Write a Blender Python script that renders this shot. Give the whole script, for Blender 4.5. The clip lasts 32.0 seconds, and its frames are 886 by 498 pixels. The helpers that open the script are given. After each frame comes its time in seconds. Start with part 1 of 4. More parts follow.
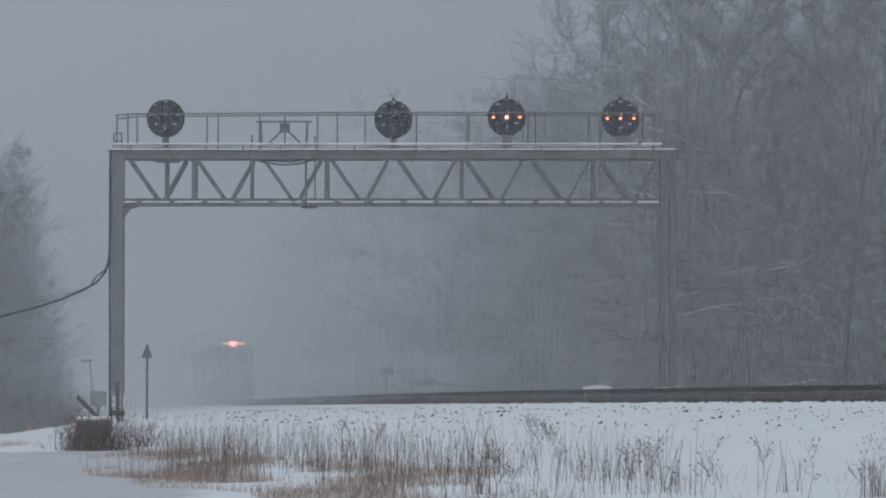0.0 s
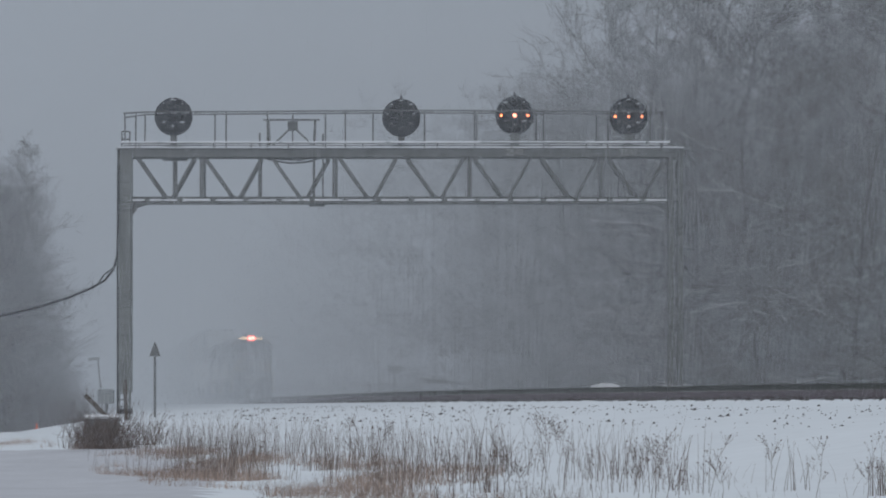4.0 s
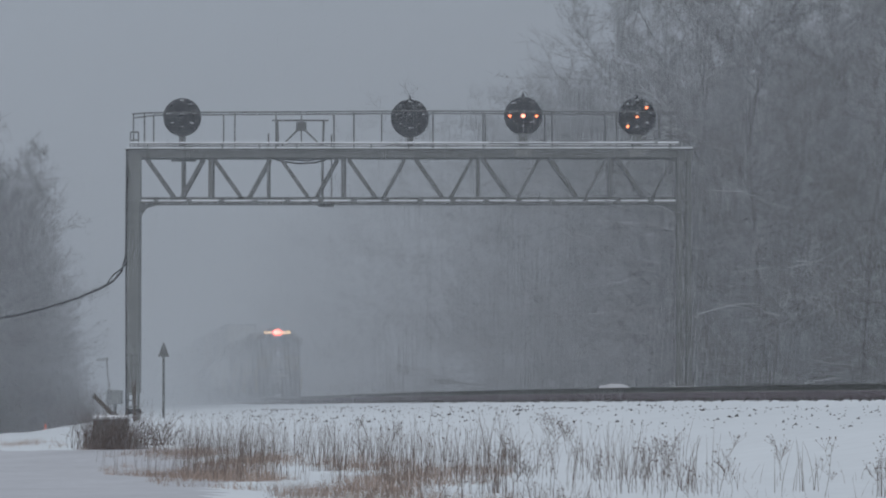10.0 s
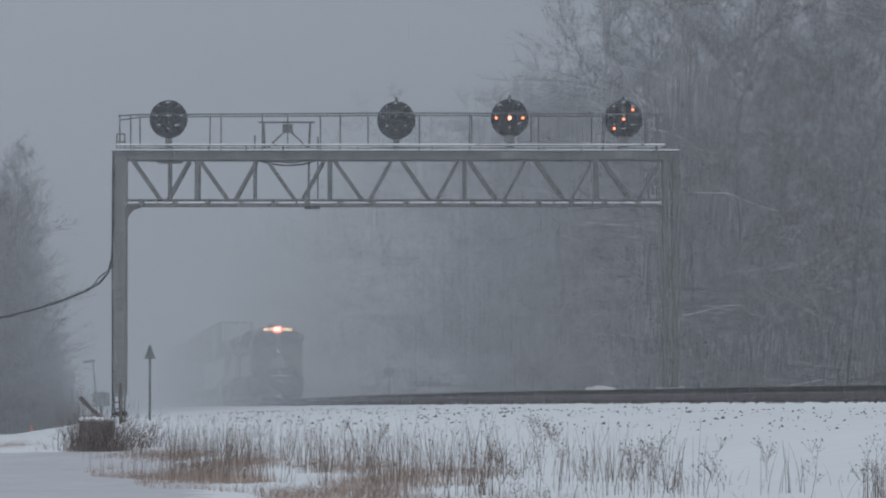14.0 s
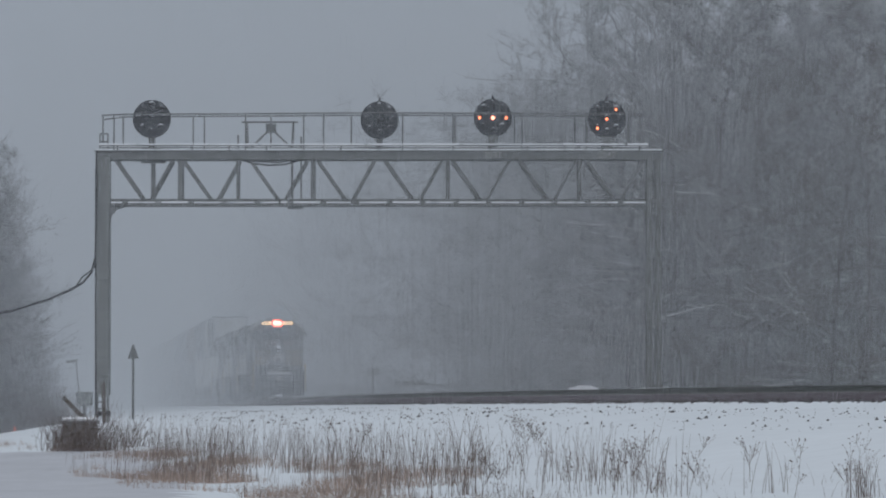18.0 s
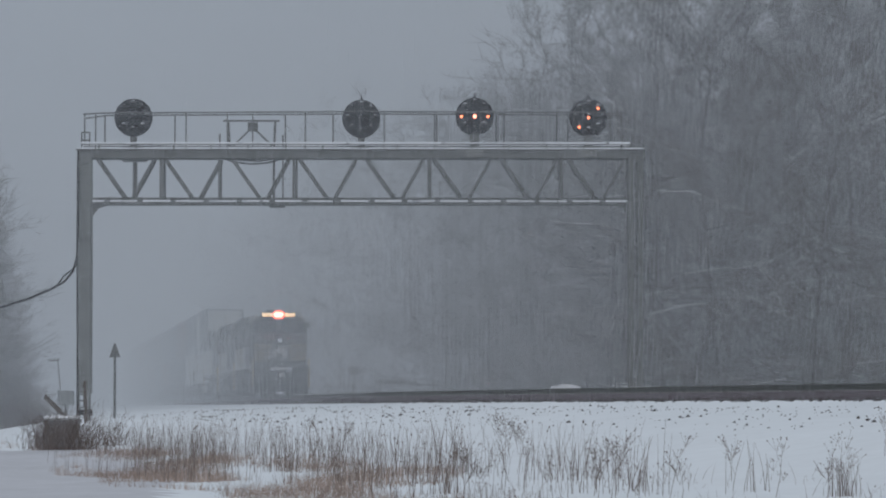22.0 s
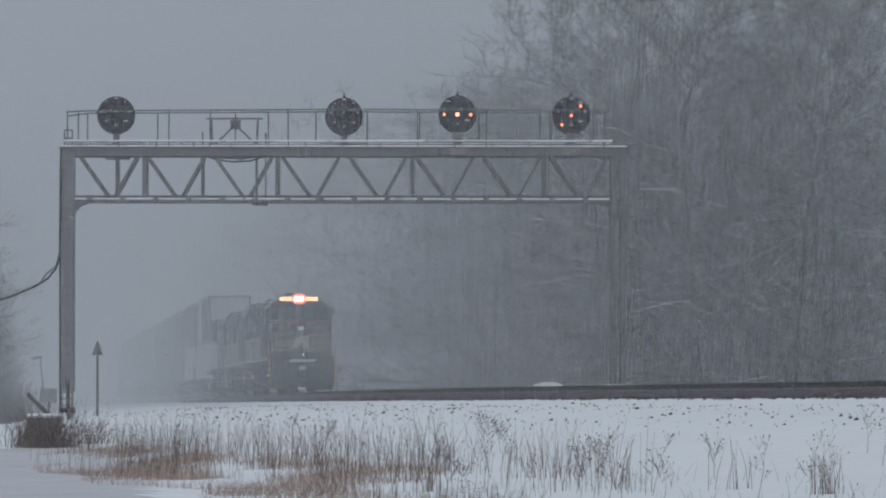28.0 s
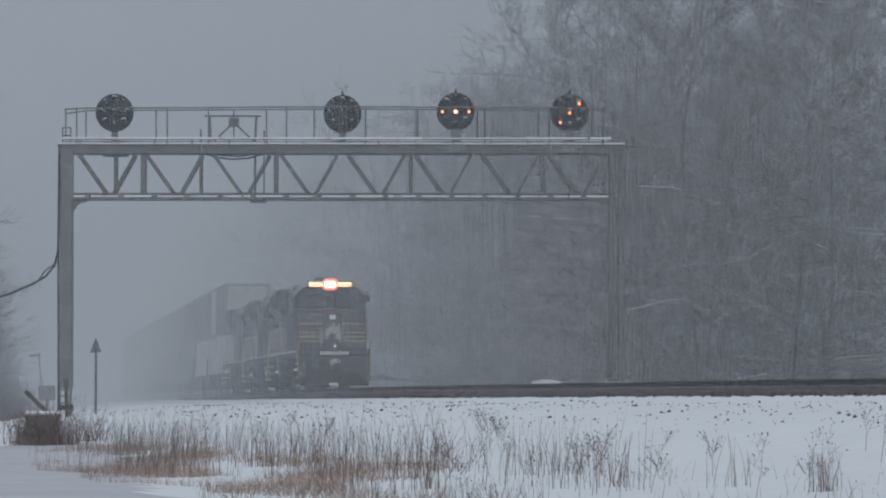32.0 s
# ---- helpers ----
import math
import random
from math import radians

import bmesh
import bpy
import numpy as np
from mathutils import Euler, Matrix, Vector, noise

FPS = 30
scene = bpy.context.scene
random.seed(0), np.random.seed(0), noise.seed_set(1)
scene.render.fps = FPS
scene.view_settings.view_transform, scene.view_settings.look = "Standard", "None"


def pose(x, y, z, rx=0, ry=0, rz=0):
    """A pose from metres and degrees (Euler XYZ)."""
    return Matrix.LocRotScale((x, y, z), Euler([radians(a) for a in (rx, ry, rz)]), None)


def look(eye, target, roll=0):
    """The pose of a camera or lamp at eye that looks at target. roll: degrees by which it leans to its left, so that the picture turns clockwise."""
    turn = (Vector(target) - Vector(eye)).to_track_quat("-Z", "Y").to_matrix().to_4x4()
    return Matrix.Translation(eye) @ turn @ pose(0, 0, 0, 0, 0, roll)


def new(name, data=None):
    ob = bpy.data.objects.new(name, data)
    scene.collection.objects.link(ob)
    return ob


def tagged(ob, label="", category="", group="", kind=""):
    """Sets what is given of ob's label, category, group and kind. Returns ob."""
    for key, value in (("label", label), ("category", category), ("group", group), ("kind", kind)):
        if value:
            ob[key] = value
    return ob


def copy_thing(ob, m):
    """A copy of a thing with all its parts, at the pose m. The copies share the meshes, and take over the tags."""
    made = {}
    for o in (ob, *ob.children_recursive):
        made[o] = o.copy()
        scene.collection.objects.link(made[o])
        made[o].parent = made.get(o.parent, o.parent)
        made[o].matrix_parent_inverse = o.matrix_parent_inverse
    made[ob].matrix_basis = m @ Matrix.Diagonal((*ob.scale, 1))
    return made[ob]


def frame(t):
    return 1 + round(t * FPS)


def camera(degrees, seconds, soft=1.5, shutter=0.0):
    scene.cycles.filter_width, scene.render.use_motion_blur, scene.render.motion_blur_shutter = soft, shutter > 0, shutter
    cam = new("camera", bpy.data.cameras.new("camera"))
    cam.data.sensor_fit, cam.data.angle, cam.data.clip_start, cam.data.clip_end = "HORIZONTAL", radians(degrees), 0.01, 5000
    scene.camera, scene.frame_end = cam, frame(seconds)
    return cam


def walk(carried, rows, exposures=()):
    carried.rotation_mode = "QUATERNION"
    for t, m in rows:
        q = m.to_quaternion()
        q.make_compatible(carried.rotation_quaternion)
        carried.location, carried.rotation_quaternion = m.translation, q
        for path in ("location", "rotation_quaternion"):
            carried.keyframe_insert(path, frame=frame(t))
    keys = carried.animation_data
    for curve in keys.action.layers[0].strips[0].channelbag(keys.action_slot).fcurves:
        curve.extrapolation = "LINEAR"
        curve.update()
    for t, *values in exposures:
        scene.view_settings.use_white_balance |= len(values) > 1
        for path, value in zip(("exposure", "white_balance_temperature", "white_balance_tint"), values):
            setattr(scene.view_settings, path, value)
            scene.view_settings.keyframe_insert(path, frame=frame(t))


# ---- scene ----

# The camera stands on a tripod beside the line and is panned and tilted by hand.
cam = camera(10.91, 32.0, soft=2.0)
EYE = (0.0, 0.0, 1.6)
TURNS = [  # seconds, degrees to the right, degrees upward
    (0, -0.0000, 1.9607), (0.5, 0.0094, 1.9671), (1, 0.0311, 1.9671), (1.5, 0.0321, 1.9460), (2, 0.0202, 1.9576), 
    (2.5, -0.0010, 1.9671), (3, -0.0332, 1.9555), (3.5, -0.0760, 1.9352), (5.5, -0.1551, 1.9534), (6, -0.2204, 1.9418), 
    (6.5, -0.2546, 1.9628), (7, -0.2342, 1.9769), (7.5, -0.2128, 1.9748), (8, -0.1818, 1.9587), (8.5, -0.1926, 1.9660), 
    (9, -0.2225, 1.9854), (9.5, -0.2396, 1.9865), (10, -0.2042, 1.9449), (10.5, -0.1721, 1.9407), (11, -0.1700, 1.9449), 
    (11.5, -0.1509, 1.9534), (12, -0.1177, 1.9639), (12.5, -0.0739, 1.9639), (13, -0.0311, 1.9534), (13.5, -0.0172, 1.9534), 
    (14, -0.0353, 1.9693), (14.5, -0.0846, 1.9791), (16.5, 0.0651, 1.9671), (17, 0.1389, 1.9918), (17.5, 0.1602, 1.9886), 
    (18, 0.1710, 1.9671), (18.5, 0.1922, 1.9278), (19, 0.2575, 1.9234), (19.5, 0.3002, 1.9449), (20, 0.3110, 1.9470), 
    (20.5, 0.3323, 1.9513), (21, 0.3698, 1.9534), (21.5, 0.3579, 1.9513), (22, 0.3964, 1.9513), (22.5, 0.4733, 1.9245), 
    (23, 0.5235, 1.8924), (23.5, 0.5441, 1.9192), (24, 0.5664, 1.9352), (24.5, 0.5578, 1.9352), (25, 0.5771, 1.9352), 
    (25.5, 0.5984, 1.9245), (27.5, 0.6198, 1.9460), (28, 0.6091, 1.9245), (28.5, 0.6188, 1.8924), (29, 0.6198, 1.9032), 
    (29.5, 0.6113, 1.8924), (30, 0.5750, 1.9032), (30.5, 0.5792, 1.9234), (31, 0.6198, 1.8924), (31.5, 0.6209, 1.8829), 
    (32, 0.6294, 1.8924),
]
walk(cam, [(t, pose(*EYE, 90 + up, 0, -right)) for t, right, up in TURNS], exposures=[(0, 0.0), (32, 0.0)])

# ---- world and light: a dull sky in falling snow ----
world = bpy.data.worlds.new("world")
scene.world = world
world.use_nodes = True
wn, wl = world.node_tree.nodes, world.node_tree.links
wbg = wn["Background"]
sky = wn.new("ShaderNodeTexSky")
sky.sky_type, sky.sun_disc = "NISHITA", False
sky.sun_elevation, sky.sun_rotation = radians(48), radians(200)
sky.air_density, sky.dust_density = 1.0, 3.0
wco = wn.new("ShaderNodeTexCoord")
wsep = wn.new("ShaderNodeSeparateXYZ")
wl.new(wco.outputs["Generated"], wsep.inputs[0])
wramp = wn.new("ShaderNodeValToRGB")
wramp.color_ramp.elements[0].position, wramp.color_ramp.elements[0].color = 0.0, (3.54, 3.85, 4.3, 1)
wramp.color_ramp.elements[1].position, wramp.color_ramp.elements[1].color = 1.0, (5.66, 6.13, 6.74, 1)
wl.new(wsep.outputs["Z"], wramp.inputs["Fac"])
wmix = wn.new("ShaderNodeMixRGB")
wmix.inputs["Fac"].default_value = 0.9
wl.new(sky.outputs[0], wmix.inputs[1])
wl.new(wramp.outputs[0], wmix.inputs[2])
wl.new(wmix.outputs[0], wbg.inputs["Color"])
wbg.inputs["Strength"].default_value = 0.1

sun = new("sun", bpy.data.lights.new("sun", "SUN"))
sun.data.energy, sun.data.angle, sun.data.color = 0.6, radians(60), (1.0, 0.97, 0.93)
sun.matrix_world = look((-20, -60, 80), (0, 0, 0))


# ---- materials ----
def material(name, color, rough=0.7, metal=0.0, vary=0.25, scale=3.0, bump=0.0, fine=40.0, emit=None, snow=0.0, per_piece=0.0, translucent=False):
    """A surface with stains at one size and grain at another, relief, and snow lying on what faces up."""
    m = bpy.data.materials.new(name)
    m.use_nodes = True
    n, l = m.node_tree.nodes, m.node_tree.links
    b = n["Principled BSDF"]
    b.inputs["Roughness"].default_value, b.inputs["Metallic"].default_value = rough, metal
    if emit:
        b.inputs["Base Color"].default_value = (*color, 1)
        b.inputs["Emission Color"].default_value, b.inputs["Emission Strength"].default_value = (*emit[:3], 1), emit[3]
        return m
    co = n.new("ShaderNodeTexCoord")
    big, small = n.new("ShaderNodeTexNoise"), n.new("ShaderNodeTexNoise")
    for tex, s, d in ((big, scale, 4), (small, fine, 3)):
        tex.inputs["Scale"].default_value, tex.inputs["Detail"].default_value = s, d
        l.new(co.outputs["Object"], tex.inputs["Vector"])
    add = n.new("ShaderNodeMath")
    add.operation = "ADD"
    l.new(big.outputs["Fac"], add.inputs[0])
    l.new(small.outputs["Fac"], add.inputs[1])
    ran = n.new("ShaderNodeMapRange")
    ran.inputs["From Min"].default_value, ran.inputs["From Max"].default_value = 0.6, 1.4
    ran.inputs["To Min"].default_value, ran.inputs["To Max"].default_value = 1 - vary, 1 + vary
    l.new(add.outputs[0], ran.inputs["Value"])
    fac = ran.outputs[0]
    if per_piece:
        info = n.new("ShaderNodeObjectInfo")
        r2 = n.new("ShaderNodeMapRange")
        r2.inputs["To Min"].default_value, r2.inputs["To Max"].default_value = 1 - per_piece, 1 + per_piece
        l.new(info.outputs["Random"], r2.inputs["Value"])
        mul = n.new("ShaderNodeMath")
        mul.operation = "MULTIPLY"
        l.new(fac, mul.inputs[0])
        l.new(r2.outputs[0], mul.inputs[1])
        fac = mul.outputs[0]
    sc = n.new("ShaderNodeVectorMath")
    sc.operation = "SCALE"
    sc.inputs[0].default_value = color
    l.new(fac, sc.inputs["Scale"])
    out = sc.outputs[0]
    if snow:
        geo = n.new("ShaderNodeNewGeometry")
        sep = n.new("ShaderNodeSeparateXYZ")
        l.new(geo.outputs["Normal"], sep.inputs[0])
        a2 = n.new("ShaderNodeMath")
        a2.operation = "MULTIPLY_ADD"
        l.new(small.outputs["Fac"], a2.inputs[0])
        a2.inputs[1].default_value = 0.8
        l.new(sep.outputs["Z"], a2.inputs[2])
        r3 = n.new("ShaderNodeMapRange")
        r3.inputs["From Min"].default_value, r3.inputs["From Max"].default_value = 1.45 - snow, 1.6 - snow
        l.new(a2.outputs[0], r3.inputs["Value"])
        mx = n.new("ShaderNodeMixRGB")
        l.new(r3.outputs[0], mx.inputs[0])
        l.new(out, mx.inputs[1])
        mx.inputs[2].default_value = (0.78, 0.8, 0.84, 1)
        out = mx.outputs[0]
    l.new(out, b.inputs["Base Color"])
    if bump:
        bp = n.new("ShaderNodeBump")
        bp.inputs["Strength"].default_value, bp.inputs["Distance"].default_value = bump, 0.05
        l.new(add.outputs[0], bp.inputs["Height"])
        l.new(bp.outputs[0], b.inputs["Normal"])
    if translucent:
        tr, ad = n.new("ShaderNodeBsdfTranslucent"), n.new("ShaderNodeMixShader")
        df = n.new("ShaderNodeBsdfDiffuse")
        for s in (tr, df):
            l.new(out, s.inputs["Color"])
        l.new(df.outputs[0], ad.inputs[1])
        l.new(tr.outputs[0], ad.inputs[2])
        l.new(ad.outputs[0], n["Material Output"].inputs["Surface"])
    return m


M_SNOW = material("snow", (0.64, 0.685, 0.73), 0.8, vary=0.06, scale=0.25, bump=0.5, fine=2.5)
M_LANE = material("packed_snow", (0.45, 0.465, 0.505), 0.85, vary=0.12, scale=0.4, bump=0.5, fine=3.0)
M_SNOWCAP = material("snow_cap", (0.8, 0.82, 0.86), 0.8, vary=0.08, scale=2, bump=0.3, fine=20)
M_STEEL = material("weathered_steel", (0.14, 0.145, 0.147), 0.75, 0.1, vary=0.35, scale=1.2, bump=0.2, fine=15, snow=0.28)
M_STEEL_LIGHT = material("galvanised_steel", (0.19, 0.2, 0.2), 0.6, 0.3, vary=0.3, scale=1.5, fine=12, snow=0.28)
M_STEEL_DULL = material("dull_lacing_steel", (0.14, 0.145, 0.147), 0.75, 0.1, vary=0.35, scale=1.2, bump=0.2, fine=15)
M_BLACK = material("matt_black", (0.028, 0.03, 0.036), 0.8, vary=0.3, scale=3, fine=30)
M_LENS = material("unlit_lens", (0.05, 0.05, 0.055), 0.15, vary=0.1)
M_AMBER = material("amber_lamp", (0.8, 0.3, 0.1), 0.4, emit=(1.0, 0.23, 0.09, 3.8))
M_AMBER_HOT = material("bright_amber_lamp", (0.8, 0.3, 0.1), 0.4, emit=(1.0, 0.3, 0.2, 4.4))
M_RAIL = material("rusty_rail", (0.055, 0.06, 0.053), 0.7, 0.2, vary=0.3, scale=2, bump=0.2, fine=25)
M_BALLAST = material("dark_ballast", (0.066, 0.052, 0.064), 0.95, vary=0.6, scale=6, bump=1.0, fine=22)
M_TIE = material("wood_tie", (0.05, 0.04, 0.038), 0.9, vary=0.3, scale=4, fine=30, snow=0.35, per_piece=0.3)
M_STONE = material("dark_stone", (0.06, 0.055, 0.055), 0.9, vary=0.4, scale=8, fine=30)
M_BARK = material("bark", (0.095, 0.09, 0.088), 0.9, vary=0.3, scale=1.5, bump=0.5, fine=18, snow=0.05, per_piece=0.25)
M_TWIG = material("twig", (0.09, 0.084, 0.08), 0.9, vary=0.3, scale=0.4, fine=4, per_piece=0.25)
M_STRAW = material("dry_straw", (0.36, 0.28, 0.24), 0.85, vary=0.4, scale=0.8, fine=8)
M_WEED = material("dead_weed", (0.16, 0.13, 0.115), 0.9, vary=0.35, scale=2, fine=10)
M_BRUSH = material("brown_brush", (0.135, 0.104, 0.092), 0.9, vary=0.35, scale=1, fine=8)
M_WOOD = material("old_wood", (0.10, 0.085, 0.075), 0.9, vary=0.3, scale=2, bump=0.4, fine=20, snow=0.3)
M_CABLE = material("black_cable", (0.025, 0.025, 0.028), 0.7, vary=0.2, snow=0.2)
M_PAINT = material("black_locomotive_paint", (0.03, 0.031, 0.034), 0.5, vary=0.4, scale=1.2, fine=12)
M_GLASS = material("cab_glass", (0.008, 0.009, 0.011), 0.08, vary=0.05)
M_WHITE = material("dull_white_paint", (0.5, 0.5, 0.49), 0.6, vary=0.25, scale=4, fine=20)
M_TAN = material("dull_gold_paint", (0.33, 0.27, 0.16), 0.6, vary=0.25, scale=4, fine=20)
M_YELLOW = material("yellow_grab_paint", (0.40, 0.27, 0.07), 0.6, vary=0.25, scale=4, fine=20)
M_GRIME = material("grimy_underframe", (0.03, 0.028, 0.027), 0.85, vary=0.5, scale=2, bump=0.3, fine=12, snow=0.25)
M_WHEEL = material("wheel_steel", (0.09, 0.08, 0.075), 0.6, 0.5, vary=0.3, scale=3, fine=15)
M_SNOWFILM = material("blown_snow_film", (0.16, 0.165, 0.17), 0.8, vary=0.5, scale=2.5, fine=9)
M_CAREND = material("pale_car_end", (0.36, 0.36, 0.35), 0.65, vary=0.3, scale=0.8, fine=6)
M_CABINET = material("pale_cabinet_paint", (0.34, 0.35, 0.35), 0.6, vary=0.2, scale=1.5, fine=10, snow=0.4)
M_ORANGE = material("orange_plastic", (0.8, 0.14, 0.05), 0.5, vary=0.1)
# red glow of the headlight's halo, put into a surface
M_HALO = material("lit_reflector", (1, 0.5, 0.4), 0.4, emit=(1.0, 0.13, 0.09, 1.5))
M_HEAD = material("lit_headlight", (1, 0.8, 0.7), 0.4, emit=(1.0, 0.18, 0.13, 15.0))
M_BOARD = material("lit_number_board", (0.9, 0.8, 0.6), 0.4, emit=(1.0, 0.62, 0.30, 2.4))
M_DOT = material("dim_lamp", (0.9, 0.95, 1.0), 0.3, emit=(0.85, 0.95, 1.0, 2.0))
# surface of the still strips that stand in for haze
M_HAZE = material("airborne_snow", (0.665, 0.70, 0.74), 1.0, vary=0.02, scale=0.02, fine=0.05, translucent=True)


# ---- mesh helpers ----
def part(name, bm, mat, parent=None, label="", smooth=False):
    """Links a bmesh, or a pair of vertices and faces, as one mesh object."""
    me = bpy.data.meshes.new(name)
    if isinstance(bm, tuple):
        me.from_pydata(bm[0], [], bm[1])
    else:
        bmesh.ops.recalc_face_normals(bm, faces=bm.faces)
        bm.to_mesh(me)
        bm.free()
    if smooth:
        me.polygons.foreach_set("use_smooth", [True] * len(me.polygons))
    me.materials.append(mat)
    ob = new(name, me)
    ob.parent = parent
    if label:
        tagged(ob, label)
    return ob


def thing(name, at, label, category, group="", kind=""):
    ob = new(name)
    ob.empty_display_size = 0.3
    ob.matrix_world = at if isinstance(at, Matrix) else Matrix.Translation(at)
    return tagged(ob, label, category, group, kind)


def box(bm, c, s, bevel=0.0, turn=None):
    m = Matrix.Translation(c) @ (turn or Matrix()) @ Matrix.Diagonal((*s, 1))
    vs = bmesh.ops.create_cube(bm, size=1, matrix=m)["verts"]
    if bevel:
        es = list({e for v in vs for e in v.link_edges})
        bmesh.ops.bevel(bm, geom=es, offset=bevel, segments=1, affect="EDGES")
    return bm


def bar(bm, a, b, w, h=None):
    """A straight square bar from a to b."""
    a, b = Vector(a), Vector(b)
    d = b - a
    up = Vector((0, 1, 0)) if abs(d.normalized().y) < 0.9 else Vector((0, 0, 1))
    x = d.normalized()
    y = up.cross(x).normalized()
    z = x.cross(y)
    rot = Matrix((x, y, z)).transposed().to_4x4()
    return box(bm, (a + b) / 2, (d.length, w, h or w), 0, rot)


def tube(pts, r, n=6, bm=None):
    """A round tube along points, its radius given once or point by point."""
    bm = bm or bmesh.new()
    pts = [Vector(p) for p in pts]
    rings = []
    for i, p in enumerate(pts):
        d = (pts[min(i + 1, len(pts) - 1)] - pts[max(i - 1, 0)]).normalized()
        u = d.cross(Vector((0.31, 0.9, 0.2))).normalized()
        v = d.cross(u)
        k = r[i] if isinstance(r, (list, tuple)) else r
        rings.append([bm.verts.new(p + (u * math.cos(a) + v * math.sin(a)) * k) for a in (2 * math.pi * j / n for j in range(n))])
    for q0, q1 in zip(rings, rings[1:]):
        for j in range(n):
            bm.faces.new((q0[j], q0[(j + 1) % n], q1[(j + 1) % n], q1[j]))
    bm.faces.new(rings[0][::-1])
    bm.faces.new(rings[-1])
    return bm


def disc(bm, c, r, depth, n=24, axis="Y", r2=None):
    rot = {"Y": Matrix.Rotation(radians(90), 4, "X"), "X": Matrix.Rotation(radians(90), 4, "Y"), "Z": Matrix()}[axis]
    bmesh.ops.create_cone(bm, cap_ends=True, segments=n, radius1=r, radius2=r if r2 is None else r2, depth=depth, matrix=Matrix.Translation(c) @ rot)
    return bm


def prism(bm, outline, y0, y1):
    """Extrudes an outline of (x, z) points from y0 to y1."""
    a = [bm.verts.new((x, y0, z)) for x, z in outline]
    b = [bm.verts.new((x, y1, z)) for x, z in outline]
    bm.faces.new(a)
    bm.faces.new(b[::-1])
    for i in range(len(a)):
        j = (i + 1) % len(a)
        bm.faces.new((a[i], b[i], b[j], a[j]))
    return bm


# ---- the line: straight from afar, then a curve to the right past the camera ----
RAIL_TOP = 2.15


def track_x(y):
    return 13.7 - 0.0832 * y + (0.0009 * (195 - y) ** 2 if y < 195 else 0)


def track_slope(y):
    return 0.0832 + (0.0018 * (195 - y) if y < 195 else 0)


def beside(y, off):
    """The point off metres to the right of the first track's middle."""
    s = track_slope(y)
    k = 1 / math.hypot(1, s)
    return track_x(y) + off * k, y + off * s * k


def left_of(x, y):
    return (track_x(y) - x) / math.hypot(1, track_slope(y))


def ramp(v, *pts):
    for (a, p), (b, q) in zip(pts, pts[1:]):
        if v <= b:
            return p if v <= a else p + (q - p) * (v - a) / (b - a)
    return pts[-1][1]


def ground_z(x, y):
    d = left_of(x, y)
    if -100 < d < 100 and y < 900:
        z = -0.32 * ramp(y, (165, 0), (200, 1)) * ramp(d, (9, 0), (14, 1)) + ramp(d, (-40, 1.0), (-14, 1.15), (-8.6, 1.5), (-6.6, 1.86), (1.7, 1.86), (2.25, 1.78), (2.9, 1.6), (7, 1.45), (12.5, 1.17), (16, 0.62), (22, 0.36), (40, 0.3))
    else:
        z = 0.6
    if d > 3.2 or d < -8.6:
        z += 0.10 * noise.noise((x * 0.16, y * 0.11, 0)) + 0.035 * noise.noise((x * 0.7, y * 0.4, 3))
    return z


def steps(*runs):
    out = []
    for a, b, s in runs:
        n = max(1, round((b - a) / s))
        out += [a + (b - a) * i / n for i in range(n)]
    return out + [runs[-1][1]]


us = steps((-3000, -200, 700), (-200, -40, 20), (-40, -8.6, 0.9), (-8.6, -1.9, 1.1), (-1.9, 2.9, 0.5), (2.9, 26, 0.4), (26, 60, 3), (60, 200, 35), (200, 3000, 700))
ys = steps((-3000, -100, 700), (-100, 40, 14), (40, 190, 0.7), (190, 420, 5), (420, 900, 40), (900, 4000, 600))
gv, gf = [], []
for y in ys:
    for u in us:
        if -100 <= y <= 900:
            x = track_x(y) - u * math.hypot(1, track_slope(y))
        else:
            x = track_x(max(-100, min(900, y))) - u
        gv.append((x, y, ground_z(x, y)))
nu = len(us)
for j in range(len(ys) - 1):
    for i in range(nu - 1):
        a = j * nu + i
        gf.append((a + 1, a, a + nu, a + nu + 1))
ground = tagged(part("ground", (gv, gf), M_SNOW, smooth=True), "snow-covered ground, embankment slope and packed lane", "ground", kind="structure")
ground.data.materials.append(M_LANE)
for p in ground.data.polygons:
    d = left_of(p.center.x, p.center.y)
    if 60 < p.center.y < 420 and p.center.x < -2.2 - 0.02 * p.center.y and 18.8 + 2.2 * noise.noise((p.center.y * 0.05, 0, 4)) < d + 0.5 * noise.noise((p.center.x, p.center.y * 0.3, 1)) < 34:
        p.material_index = 1


def swept(profile, y0, y1, step, name, mat, parent=None, label=""):
    """Sweeps a closed profile of (offset, height) along the line."""
    n = round((y1 - y0) / step)
    k = len(profile)
    v, f = [], []
    for i in range(n + 1):
        y = y0 + (y1 - y0) * i / n
        for o, z in profile:
            px, py = beside(y, o)
            v.append((px, py, z))
    for i in range(n):
        for j in range(k):
            a, b = i * k + j, i * k + (j + 1) % k
            f.append((a, b, b + k, a + k))
    f += [tuple(range(k)), tuple(range(n * k, n * k + k))[::-1]]
    return part(name, (v, f), mat, parent, label)


def rail_profile(o):
    t = RAIL_TOP
    half = [(0.075, -0.18), (0.075, -0.165), (0.012, -0.145), (0.012, -0.05), (0.036, -0.035), (0.036, -0.004), (0.03, 0)]
    return [(o + a, t + z) for a, z in half] + [(o - a, t + z) for a, z in half[::-1]]


